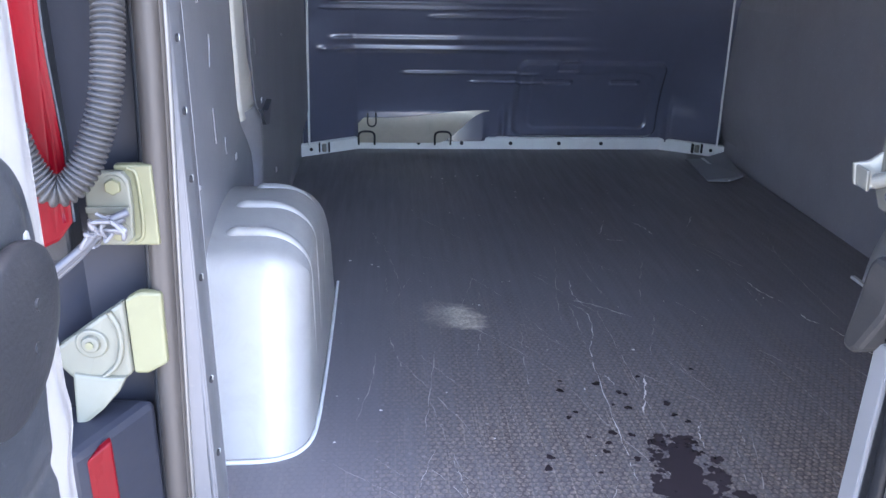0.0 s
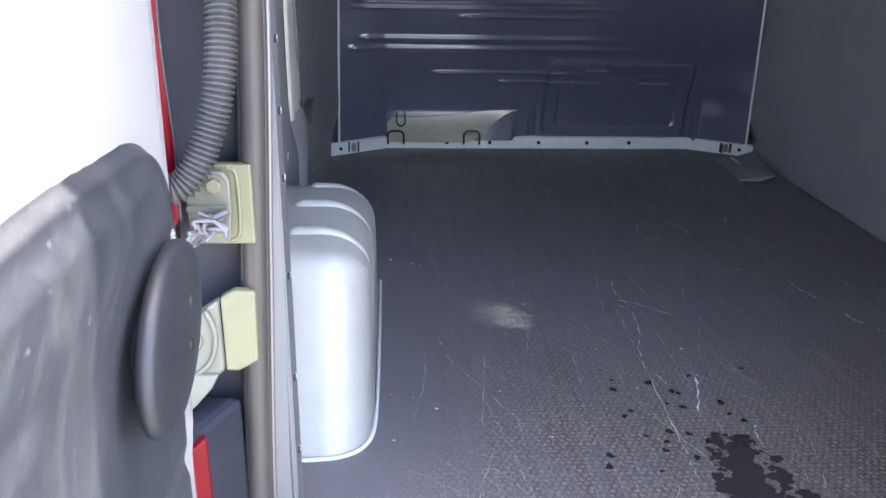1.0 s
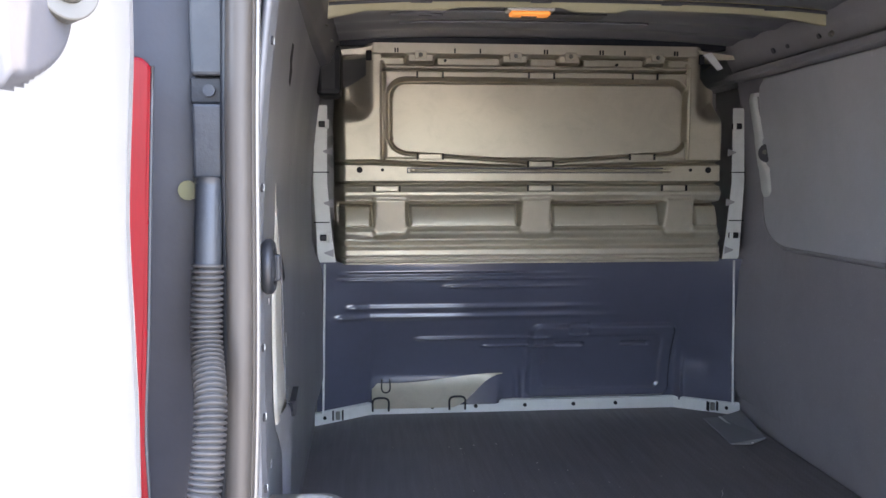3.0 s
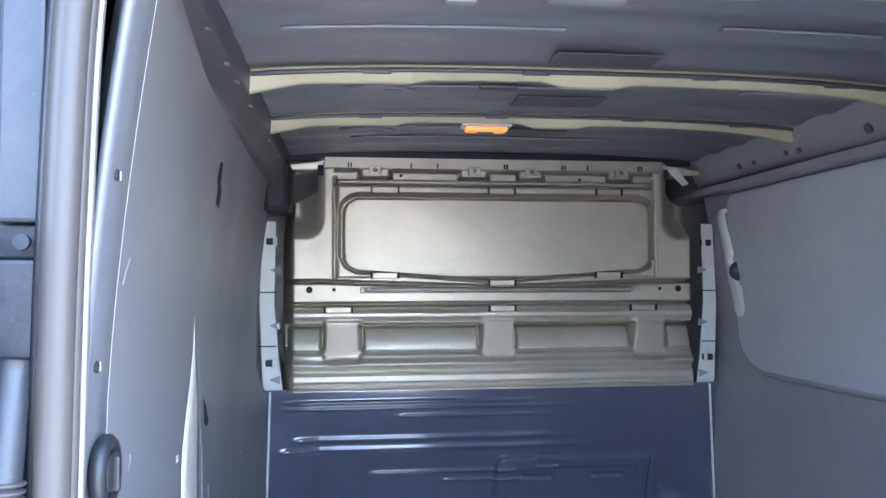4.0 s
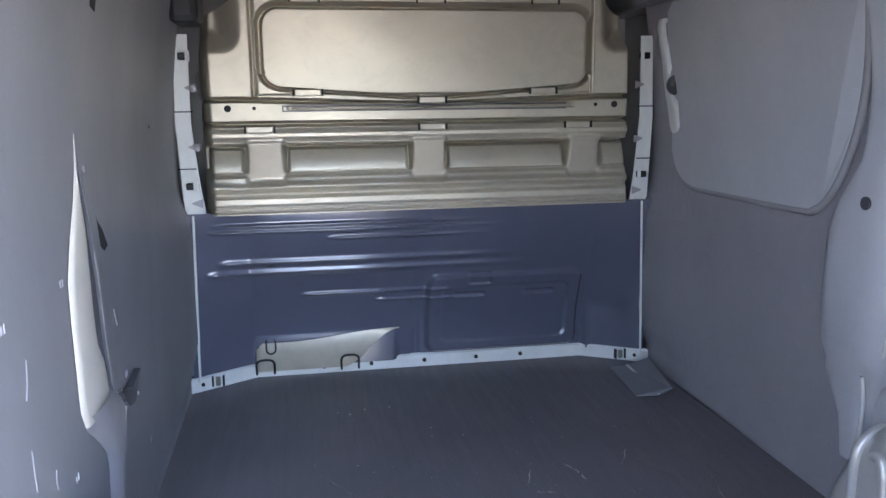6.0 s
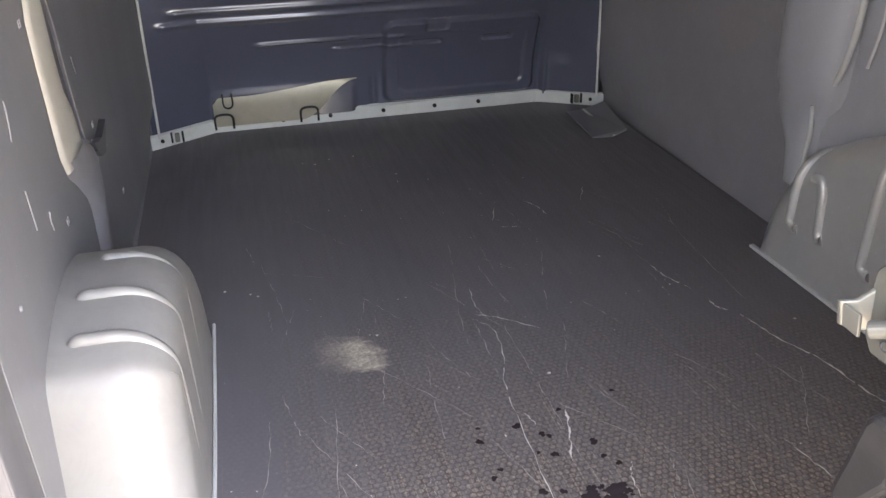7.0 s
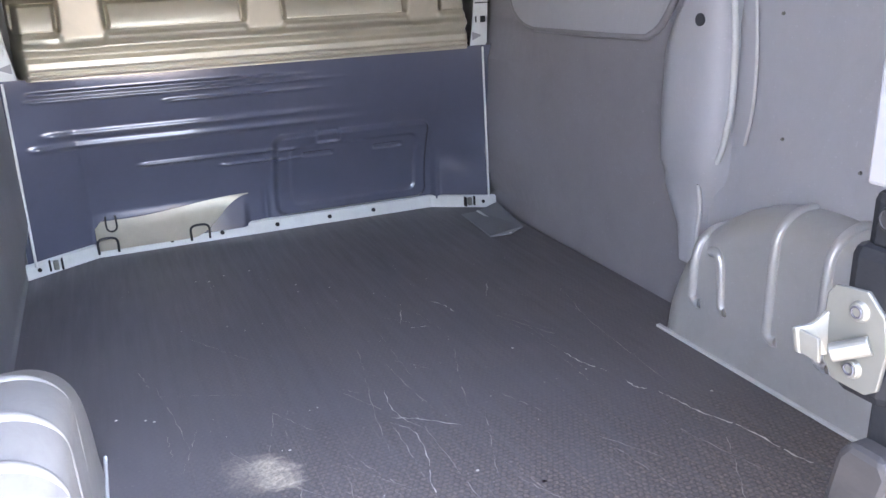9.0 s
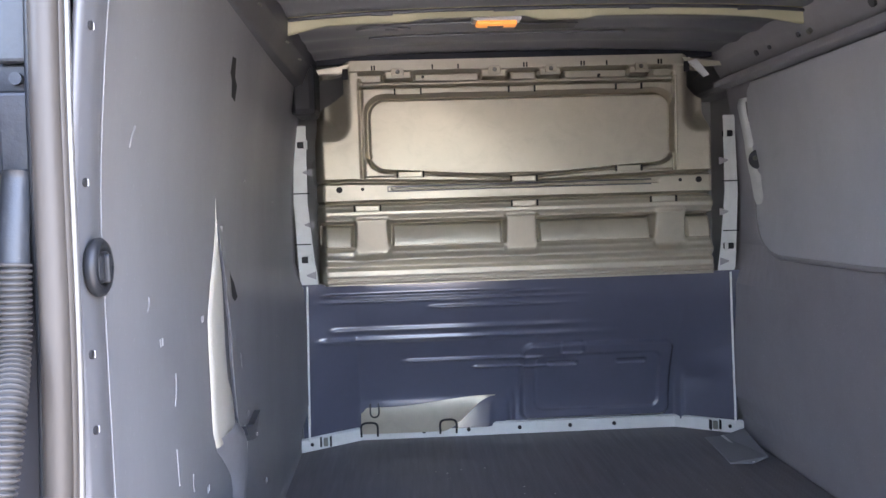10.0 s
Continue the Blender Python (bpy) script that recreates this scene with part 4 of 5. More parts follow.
def arch_bead(s, inner, y, z_end, hook=0.0, r=0.007, start=0.80, z_top=None, rise=1.0):
    """A raised bead across the crown and down the side at one place along the van."""
    h = arch_top(y) * rise
    pts = []
    if z_top is None:
        for x in np.linspace(start, inner + ROUND, 5):
            pts.append(Vector((s * x, y, h)))
        for a in np.linspace(0.25, math.pi / 2, 6):
            pts.append(Vector((s * (inner + ROUND - ROUND * math.sin(a)), y, h - ROUND * 0.9 * (1 - math.cos(a)))))
        pts[0].z -= 0.012
        z0 = h - ROUND
    else:
        z0 = z_top
        pts.append(Vector((s * (inner - 0.001), y + 0.035, z0 + 0.002)))
        pts.append(Vector((s * (inner - 0.001), y + 0.012, z0 + 0.004)))
    for z in np.linspace(z0, z_end, 6)[1:]:
        pts.append(Vector((s * (inner - 0.002), y - 0.10 * (z0 - z) * (z_top is not None), z)))
    if hook:
        e = pts[-1]
        pts.append(e + Vector((0, hook * 0.5, -0.012)))
        pts.append(e + Vector((0, hook, -0.010)))
    return tube(smooth_path(pts, 4), lambda i: r, 10)


arch = thing("wheel_arch", "silver grey painted steel wheel arch with pressed beads", "wheel arch", "wheel arches", at=(-0.72, 0.88, 0))
v, f = arch_shell(-1, 0.612)
raw("shell", v, f, ARCH_MAT, arch, "", True)
for y, z in ((0.765, 0.06), (0.665, 0.05)):
    v, f = arch_bead(-1, 0.6215, y, z, 0, 0.0110, 0.745)
    raw("bead", v, f, ARCH_MAT, arch, "", True)
v, f = arch_bead(-1, 0.6215, 0.90, 0.07, 0, 0.0100, 0.73)
raw("bead", v, f, ARCH_MAT, arch, "", True)
v, f = tube(smooth_path([Vector(q) for q in ((-0.80, 0.486, 0.003), (-0.70, 0.488, 0.003), (-0.655, 0.496, 0.003), (-0.624, 0.520, 0.003), (-0.608, 0.570, 0.003), (-0.604, 0.70, 0.003), (-0.604, 0.95, 0.003), (-0.606, 1.19, 0.003))], 8), 0.0036, 8)
raw("foot_flange", v, f, PALE, arch, "pale rolled foot flange", True)
arch2 = thing("wheel_arch", "grey painted steel wheel arch with looped beads, lightened for shade", "wheel arch", "wheel arches", at=(0.72, 0.86, 0))
v, f = arch_shell(1, 0.684, 1.13)
raw("shell", v, f, ARCH_FAR, arch2, "", True)
for y in (1.075, 0.845, 0.715):
    v, f = arch_bead(1, 0.6855, y, 0.125, -0.028, 0.0115, rise=1.13)
    raw("bead", v, f, BEAD_GLINT, arch2, "", True)
v, f = arch_bead(1, 0.6855, 0.992, 0.135, -0.016, 0.0115, 0.80, 0.245)
raw("bead", v, f, BEAD_GLINT, arch2, "", True)
part("foot_lip", box(0.674, 0.686, 0.50, 1.190, 0.001, 0.009, 0.002), PALE, arch2, "bright scuffed foot lip")

# ---------------------------------------------------------------- ceiling
cx = np.linspace(-0.80, 0.80, 60)
cy_ = np.linspace(0.14, 2.40, 120)
cv = []
for x in cx:
    for y in cy_:
        z = 1.412 - 0.030 * (abs(x) / 0.8) ** 3 + 0.004 * math.cos(y * 40)
        cv.append((x, y, z))
raw("ceiling", cv, grid_faces(len(cx), len(cy_)), ROOF_IN, None, "", True)
tagged(bpy.data.objects["ceiling"], "glossy dark grey bare underside of the roof skin", "ceiling", kind="structure")


def roof_rib(yb, shift=0.0):
    """A cream hat section across the roof; its lower edge steps up and down."""
    ob = thing("roof_rib", "cream painted steel roof rib with stepped edge", "roof rib", "roof ribs", at=(0, yb, 1.37))
    steps = [(-0.76, -0.024), (-0.72, -0.024), (-0.60, 0.000), (-0.38, -0.006), (-0.345, 0.004), (-0.08 + shift, 0.006), (-0.04 + shift, -0.010), (0.08 + shift, -0.010), (0.12 + shift, 0.002), (0.50, 0.002), (0.62, -0.004), (0.70, -0.016), (0.76, -0.016)]
    xs = np.linspace(-0.76, 0.76, 160)
    verts = []
    for x in xs:
        dz = float(np.interp(x, [a for a, _ in steps], [b for _, b in steps]))
        top = 1.408 - 0.030 * (abs(x) / 0.8) ** 3
        low = top - 0.0245 + dz * 0.75
        for y, z in ((yb - 0.012, top + 0.004), (yb - 0.004, top + 0.002), (yb - 0.003, top - 0.004), (yb + 0.010, low + 0.004), (yb + 0.013, low + 0.001), (yb + 0.017, low), (yb + 0.022, low), (yb + 0.028, low + 0.003), (yb + 0.040, top), (yb + 0.05, top + 0.004)):
            verts.append((x, y, z))
    raw("rib", verts, grid_faces(len(xs), 10), CREAM, ob)
    vv, ff = tube([Vector((x, yb - 0.006, 1.403 - 0.030 * (abs(x) / 0.8) ** 3)) for x in np.linspace(-0.70, 0.74, 30)], 0.005, 8)
    raw("sealant_bead", vv, ff, RAIL_DK, ob, "dark sealant line", True)
    for cc in (-0.45, -0.12, 0.25, 0.55):
        z = 1.400 - 0.030 * (abs(cc) / 0.8) ** 3
        part("rib_clip", box(cc - 0.03, cc + 0.03, yb - 0.014, yb - 0.002, z - 0.005, z + 0.006, 0.003), RAIL_DK, ob)
    for s in (-1, 1):
        part("end_bolt", cyl((s * 0.735, yb, 1.335), (s * 0.72, yb, 1.322), 0.008, n=10), ZINC, ob)
    return ob


roof_rib(0.705)
roof_rib(1.248, -0.02)
roof_rib(1.685, 0.02)

# roof skin beads and slots
skin = bpy.data.objects["ceiling"]
for (x0, x1, y) in ((-0.62, -0.13, 0.985), (0.14, 0.44, 0.95), (-0.40, 0.1, 1.40), (-0.45, -0.05, 1.86), (-0.5, 0.3, 2.02)):
    vv, ff = tube([Vector((x, y, 1.409 - 0.03 * (abs(x) / 0.8) ** 3)) for x in np.linspace(x0, x1, 14)], 0.008, 8, 0.5)
    raw("roof_bead", vv, ff, ROOF_IN, skin, "", True)
for x0, x1, y, dy, mt in ((-0.495, -0.42, 0.800, 0.030, PALE), (-0.36, -0.31, 0.835, 0.020, RAIL_GREY), (-0.20, -0.08, 0.805, 0.028, RAIL_GREY), (-0.217, -0.130, 1.362, 0.028, RAIL_DK), (0.40, 0.60, 1.36, 0.030, RAIL_GREY)):
    part("roof_pad", box(x0, x1, y, y + dy, 1.398, 1.406, 0.003), mt, skin)
for x0, x1, y0, y1 in ((-0.112, 0.100, 1.100, 1.172), (-0.112, 0.103, 1.456, 1.552), (-0.06, 0.12, 1.86, 1.93)):
    part("dark_roof_patch", box(x0, x1, y0, y1, 1.4005, 1.4045, 0.0015), RAIL_DK, skin, "dark rectangular patch on the roof skin")
for cx_, cy2 in ((-0.435, 1.398), (-0.452, 1.876)):
    pad = [(cx_ + 0.075 * math.cos(a) * (1 + 0.15 * math.sin(3 * a)), cy2 + 0.018 * math.sin(a) + 0.006 * math.cos(2 * a), 1.396) for a in np.linspace(0, 2 * math.pi, 21)[:-1]]
    part("pressed_pad", prism(pad, (0, 0, 0.008), 0.002), ROOF_IN, skin, "pressed leaf-shaped pad")
    part("pad_slot", box(cx_ + 0.005, cx_ + 0.045, cy2 - 0.004, cy2 + 0.006, 1.3945, 1.3975, 0.001), RAIL_DK, skin)
for x, y in ((-0.62, 0.79), (-0.56, 0.775), (-0.54, 0.80), (-0.38, 0.83), (0.11, 0.79)):
    part("roof_dot", cyl((x, y, 1.408), (x, y, 1.400), 0.006, n=10), ZINC, skin)

lamp = thing("ceiling_lamp", "small amber glowing interior lamp on the roof", "lamp", at=(-0.13, 1.79, 1.40))
part("housing", box(-0.200, -0.060, 1.762, 1.820, 1.392, 1.410, 0.006), PALE, lamp)
part("diffuser", box(-0.188, -0.072, 1.768, 1.812, 1.380, 1.394, 0.006), LAMP, lamp, "amber glowing diffuser")
part("switch", box(-0.155, -0.110, 1.785, 1.797, 1.377, 1.381, 0.001), RAIL_DK, lamp)

# roof rails
rail_l = thing("roof_rail_left", "dark painted roof rail above the lining", "rail", kind="structure")
part("rail_box", prism([(-0.79, 0.16, 1.395), (-0.70, 0.16, 1.395), (-0.705, 0.16, 1.345), (-0.73, 0.16, 1.290), (-0.79, 0.16, 1.270)], (0, 2.2, 0), 0.004), RAIL_DK, rail_l)
for y in (0.80, 0.98, 1.10, 1.30, 1.70, 1.95):
    clip = part("rail_bolt", cyl((-0.722, y, 1.337), (-0.703, y, 1.328), 0.0030, n=10), ZINC, rail_l, "bright rail bolt")
    part("bolt_washer", cyl((-0.717, y, 1.3346), (-0.713, y, 1.3327), 0.0075, n=14), ZINC, clip)
rail_r = thing("roof_rail_right", "grey roof rail with sliding door track", "rail", kind="structure")
part("rail_box", prism([(0.80, 0.16, 1.40), (0.70, 0.16, 1.395), (0.715, 0.16, 1.350), (0.745, 0.16, 1.300), (0.80, 0.16, 1.285)], (0, 2.2, 0), 0.004), RAIL_GREY, rail_r)
part("door_track", box(0.700, 0.765, 1.20, 2.32, 1.262, 1.288, 0.006), RAIL_GREY, rail_r)
for y, hr in ((1.39, 0.013), (1.75, 0.008), (1.93, 0.007), (2.02, 0.010)):
    part("rail_hole", cyl((0.735, y, 1.335), (0.722, y, 1.329), hr, n=12), RAIL_DK, rail_r)
# Black box whose colour stands for the shade of the deep corner recess.
corner_l = thing("corner_recess_fill", "black box standing for the shaded upper front corner recess", "housing")
part("housing", box(-0.775, -0.69, 2.17, 2.34, 1.19, 1.36, 0.02), BLACK, corner_l)

# ---------------------------------------------------------------- open rear door on the hinge side
door = thing("rear_door", "silver white rear door, swung open, with grey inner trim", "door", at=(-0.80, 0.12, 0.0))
DX = -0.733


def door_bulge(y, z):
    """How far the inner skin swells toward the opening."""
    z = np.asarray(z, float)
    y = np.asarray(y, float)
    return 0.0045 * sst(0.92, 0.74, z) - 0.030 * sst(-0.08, -0.30, y) * sst(0.66, 0.86, z) - 0.006 * sst(-0.045, -0.015, y)


def door_edge_y(z):
    return float(np.interp(z, [-0.3, 0.2, 0.39, 0.42, 0.45, 0.60, 0.70, 0.80, 0.89, 1.0, 1.2, 1.35], [-0.035, -0.035, -0.030, -0.012, -0.018, -0.011, -0.006, -0.001, 0.004, 0.028, 0.032, 0.0]))


zz = np.linspace(-0.28, 1.34, 90)
uu = np.linspace(0, 1, 60) ** 1.6
dv = []
for z in zz:
    e = door_edge_y(z)
    for u in uu:
        y = e - u * 0.75
        dv.append((DX + float(door_bulge(np.float64(y - 0.015 - e), z)), y, z))
raw("inner_skin", dv, grid_faces(len(zz), len(uu)), BODY, door, "", True)
dv = []
for z in zz:
    e = door_edge_y(z)
    for k, (dx, dy) in enumerate(((0.0, 0.0), (-0.004, 0.004), (-0.030, 0.005), (-0.038, 0.0), (-0.042, -0.75))):
        dv.append((DX - 0.006 + 0.0045 * float(sst(0.92, 0.74, np.float64(z))) + dx, e + dy, z))
raw("hinge_edge", dv, grid_faces(len(zz), 5), BODY, door, "", False)


def outline_distance(outline, Y, Z):
    """Signed distance to a closed outline of (y, z), negative inside."""
    best = np.full(Y.shape, 9.0)
    inside = np.zeros(Y.shape, bool)
    pts = [(p.y, p.z) for p in smooth_path([Vector((0, y, z)) for y, z in outline + outline[:1]], 5)]
    for (y1, z1), (y2, z2) in zip(pts, pts[1:] + pts[:1]):
        ey, ez = y2 - y1, z2 - z1
        t = np.clip(((Y - y1) * ey + (Z - z1) * ez) / (ey * ey + ez * ez + 1e-12), 0, 1)
        best = np.minimum(best, np.hypot(Y - y1 - t * ey, Z - z1 - t * ez))
        if z1 != z2:
            cross = ((z1 > Z) != (z2 > Z)) & (Y < ey * (Z - z1) / (z2 - z1) + y1)
            inside ^= cross
    return np.where(inside, -best, best)


def trim_sheet(name, mat, outline, lift, label, ys, zs, soft=0.006, shape=None):
    """A moulded trim over the inner skin, cut to an outline of (y, z)."""
    Y, Z = np.meshgrid(ys, zs, indexing="ij")
    d = outline_distance(outline, Y, Z)
    X = DX + door_bulge(np.minimum(Y, -0.05), Z) + lift * sst(0.0, -soft, d) - 0.006 * sst(0.0, 0.003, d)
    if shape:
        X = X + shape(Y, Z, d)
    keep = d < 0.006
    verts = np.stack([X, Y, Z], -1).reshape(-1, 3).tolist()
    k = len(zs)
    faces = [(i * k + j, (i + 1) * k + j, (i + 1) * k + j + 1, i * k + j + 1) for i in range(len(ys) - 1) for j in range(k - 1) if keep[i:i + 2, j:j + 2].all()]
    return raw(name, verts, faces, mat, door, label, True)


def trim_shape(Y, Z, d):
    """A sloping shoulder along the top and a shallow dish behind the stop."""
    x = 0.005 * sst(-0.012, -0.030, d) * sst(0.56, 0.62, Z)
    dish = np.hypot((Y + 0.170) / 0.066, (Z - 0.510) / 0.080)
    x = x - 0.0065 * sst(1.0, 0.0, dish)
    x = x - 0.003 * sst(0.016, 0.0, np.abs(Z - 0.425)) * sst(-0.30, -0.20, Y)
    return x + 0.004 * sst(-0.27, -0.30, Y) * sst(0.60, 0.58, Z)


trim_sheet("inner_trim", TRIM, [(-0.047, 0.585), (-0.049, 0.605), (-0.056, 0.630), (-0.074, 0.651), (-0.105, 0.663), (-0.15, 0.666), (-0.30, 0.668), (-0.70, 0.64), (-0.72, 0.2), (-0.70, -0.12), (-0.30, -0.14), (-0.095, -0.12), (-0.085, 0.2), (-0.078, 0.42), (-0.066, 0.50)], 0.008, "dirty dark grey moulded trim", np.concatenate([np.linspace(-0.73, -0.36, 30), np.linspace(-0.355, -0.04, 270)]), np.concatenate([np.linspace(-0.15, 0.34, 40), np.linspace(0.345, 0.68, 290)]), 0.008, trim_shape)
trim_sheet("upper_trim", PLUG, [(-0.095, 1.10), (-0.095, 1.02), (-0.099, 0.996), (-0.111, 0.978), (-0.134, 0.965), (-0.152, 0.962), (-0.160, 0.97), (-0.162, 1.10), (-0.16, 1.24), (-0.14, 1.25), (-0.10, 1.245)], 0.002, "grey upper trim", np.linspace(-0.18, -0.07, 70), np.linspace(0.94, 1.27, 140), 0.003)
for y, z in ((-0.116, 1.010), (-0.112, 1.15)):
    p = Vector((DX + 0.004, y, z))
    ax = Vector((0.72, -0.69, 0.0))
    wash = part("washer", cyl(p - ax * 0.012, p + ax * 0.003, 0.017, 0.016, 28, bevel=0.001), ZINC_OUT, door)
    part("screw", cyl(p + ax * 0.003, p + ax * 0.007, 0.0085, 0.007, 16, bevel=0.001), ZINC_OUT, wash)
stop_bm = bmesh.new()
rings = []
for r, dx in ((0.0, 0.006), (0.40, 0.0055), (0.75, 0.004), (0.92, 0.0020), (0.97, 0.0005), (1.0, -0.003), (0.99, -0.007), (0.93, -0.009), (0.70, -0.010)):
    rings.append([stop_bm.verts.new((-0.7045 + dx, -0.131 + 0.064 * r * math.cos(a), 0.550 + r * (0.051 * math.sin(a) + 0.013 * math.cos(a)))) for a in np.linspace(0, 2 * math.pi, 49)[:-1]])
for a, b2 in zip(rings, rings[1:]):
    for i in range(48):
        j = (i + 1) % 48
        stop_bm.faces.new((a[i], a[j], b2[j], b2[i]))
bmesh.ops.remove_doubles(stop_bm, verts=stop_bm.verts, dist=0.0002)
stop = part("door_stop", stop_bm, BLACK, door, "oval black rubber door stop", True)
part("stop_neck", cyl((-0.74, -0.135, 0.548), (-0.7145, -0.138, 0.549), 0.020, 0.026, 32), BLACK, stop)
for y, z in ((-0.114, 0.564), (-0.124, 0.539)):
    part("stop_screw", cyl((-0.7045, y, z), (-0.6975, y, z), 0.0045, 0.004, 12), BLACK, stop)
part("stop_finger", box(-0.724, -0.716, -0.078, -0.070, 0.582, 0.597, 0.002), DOOR_PALE, stop)
bpy.context.view_layer.update()

# body corner: channel, tail lamp, hinges, hose
pillar_l = thing("rear_corner_left", "grimy dark body channel beside the open door", "body corner", kind="structure")
part("channel", prism([(-0.95, 0.10, -0.28), (-0.90, 0.10, -0.28), (-0.80, 0.215, -0.28), (-0.715, 0.235, -0.28), (-0.70, 0.26, -0.28), (-0.95, 0.26, -0.28)], (0, 0, 1.7)), CHANNEL, pillar_l)
part("bumper_corner", prism([(-0.95, 0.0, -0.4), (-0.79, 0.10, -0.4), (-0.74, 0.205, -0.4), (-0.95, 0.22, -0.4)], (0, 0, 0.70), 0.01), CHANNEL, pillar_l)
part("cover_strip", box(-0.742, -0.712, 0.205, 0.232, 0.915, 0.983, 0.003), TRIM, pillar_l, "dark cover strip")
part("cover_strip", box(-0.742, -0.712, 0.205, 0.232, 1.008, 1.20, 0.003), TRIM, pillar_l, "dark cover strip")
part("strip_bracket", box(-0.745, -0.714, 0.214, 0.232, 0.9835, 1.0075, 0.002), BLACK, pillar_l, "black bracket")
part("strip_bolt", cyl((-0.727, 0.216, 0.995), (-0.727, 0.209, 0.995), 0.0055, n=12), TRIM, pillar_l)
part("plug", cyl((-0.750, 0.226, 0.905), (-0.750, 0.218, 0.905), 0.009, n=16), HINGE, pillar_l)
seal = thing("door_seal", "grey rubber door seal round the rear opening", "seal", kind="structure")
sp = smooth_path([Vector((-0.735, 0.208, -0.05)), Vector((-0.731, 0.206, 0.17)), Vector((-0.718, 0.204, 0.45)), Vector((-0.705, 0.204, 0.72)), Vector((-0.700, 0.204, 1.0)), Vector((-0.690, 0.205, 1.20)), Vector((-0.66, 0.206, 1.31)), Vector((-0.55, 0.206, 1.345)), Vector((0.1, 0.206, 1.36))], 10)
v, f = tube(sp, 0.0125, 12)
raw("bulb", v, f, RUBBER, seal, "", True)
v, f = tube([p + Vector((0.009, 0.006, 0)) for p in sp], 0.006, 8)
raw("lip", v, f, RUBBER, seal, "", True)
v, f = tube([p + Vector((-0.011, 0.000, 0)) for p in sp], 0.005, 8)
raw("lip", v, f, BLACK, seal, "", True)
v, f = tube([p + Vector((0.0145, 0.011, 0)) for p in sp if p.z < 1.30], 0.0035, 8)
raw("flange_edge", v, f, EDGE, seal, "bright bare flange edge", True)

rows_ = [p for p in sp if p.z < 1.30]
jv = []
for p in rows_:
    jv += [(p.x + 0.0135, p.y + 0.012, p.z), (-0.6895, 0.2235, p.z)]
raw("jamb_return", jv, [(2 * i, 2 * i + 1, 2 * i + 3, 2 * i + 2) for i in range(len(rows_) - 1)], JAMB_TONED, seal, "grey jamb edge behind the seal")

tail = thing("tail_lamp", "tall red plastic tail lamp on the body corner", "tail lamp")
LENS_EDGE = [(-0.7665, 0.533), (-0.765, 0.60), (-0.768, 0.70), (-0.763, 0.79), (-0.759, 0.88), (-0.753, 1.005)]
part("lens", prism([(-0.815, 0.115, 0.50), (-0.780, 0.122, 0.515)] + [(x, 0.125, z) for x, z in LENS_EDGE] + [(-0.760, 0.122, 1.012), (-0.815, 0.10, 1.01)], (-0.014, 0.028, 0), 0.004), RED, tail)
v, f = tube(smooth_path([Vector((x - 0.0005, 0.127, z)) for x, z in LENS_EDGE], 5), 0.0013, 6)
raw("lens_rim", v, f, TRIM, tail, "thin grey lens rim", True)
v, f = tube(smooth_path([Vector((x - 0.008, 0.1245, z)) for x, z in LENS_EDGE], 5), 0.0022, 6)
raw("lens_rib", v, f, RED, tail, "moulded lens rib", True)
part("lamp_base", box(-0.83, -0.785, 0.155, 0.19, 0.48, 1.03, 0.004), BLACK, tail, "black lamp base")
reflector = thing("reflector", "red rectangular reflector on the dark bumper corner", "reflector")
part("lens", prism([(-0.800, 0.10, 0.22), (-0.764, 0.125, 0.22), (-0.764, 0.125, 0.298), (-0.800, 0.10, 0.275)], (-0.005, 0.01, 0), 0.002), RED, reflector)

hinge = thing("door_hinge", "pale yellow primed door hinge with two bolts", "hinge", "rear door hinges")
part("leaf", box(-0.748, -0.712, 0.188, 0.200, 0.486, 0.569, 0.002), HINGE, hinge)
v, f = tube(smooth_path([Vector((x, 0.188, z)) for x, z in ((-0.735, 0.566), (-0.727, 0.560), (-0.7255, 0.53), (-0.727, 0.498), (-0.735, 0.490))], 6), 0.0022, 8)
raw("leaf_bead", v, f, HINGE, hinge, "", True)
part("plate", prism([(-0.775, 0.178, 0.49), (-0.742, 0.178, 0.49), (-0.734, 0.178, 0.497), (-0.7315, 0.178, 0.528), (-0.7315, 0.178, 0.556), (-0.738, 0.178, 0.565), (-0.775, 0.178, 0.565)], (0, 0.0095, 0), 0.002), PLATE, hinge, "grey green hinge plate")
part("plate_fold", box(-0.775, -0.733, 0.1745, 0.179, 0.5235, 0.531, 0.0015), PLATE, hinge)
for z in (0.551, 0.504):
    nut = part("bolt", cyl((-0.746, 0.178, z), (-0.746, 0.172, z), 0.0085, 0.008, 6, bevel=0.001), HINGE, hinge)
    part("bolt_washer", cyl((-0.746, 0.1785, z), (-0.746, 0.1765, z), 0.011, n=20), PLATE, nut)
hinge2 = thing("door_hinge", "pale yellow pressed lower door hinge", "hinge", "rear door hinges")
part("leaf", prism([(-0.835, 0.172, 0.372), (-0.775, 0.172, 0.415), (-0.752, 0.176, 0.430), (-0.752, 0.176, 0.346), (-0.78, 0.172, 0.325), (-0.80, 0.170, 0.330)], (0, 0.014, 0), 0.004), PLATE, hinge2)
part("knuckle_plate", prism([(-0.751, 0.178, 0.4305), (-0.738, 0.183, 0.437), (-0.716, 0.186, 0.434), (-0.718, 0.186, 0.352), (-0.738, 0.183, 0.342), (-0.751, 0.178, 0.345)], (0, 0.012, 0), 0.003), HINGE, hinge2, "yellow green primed plate")
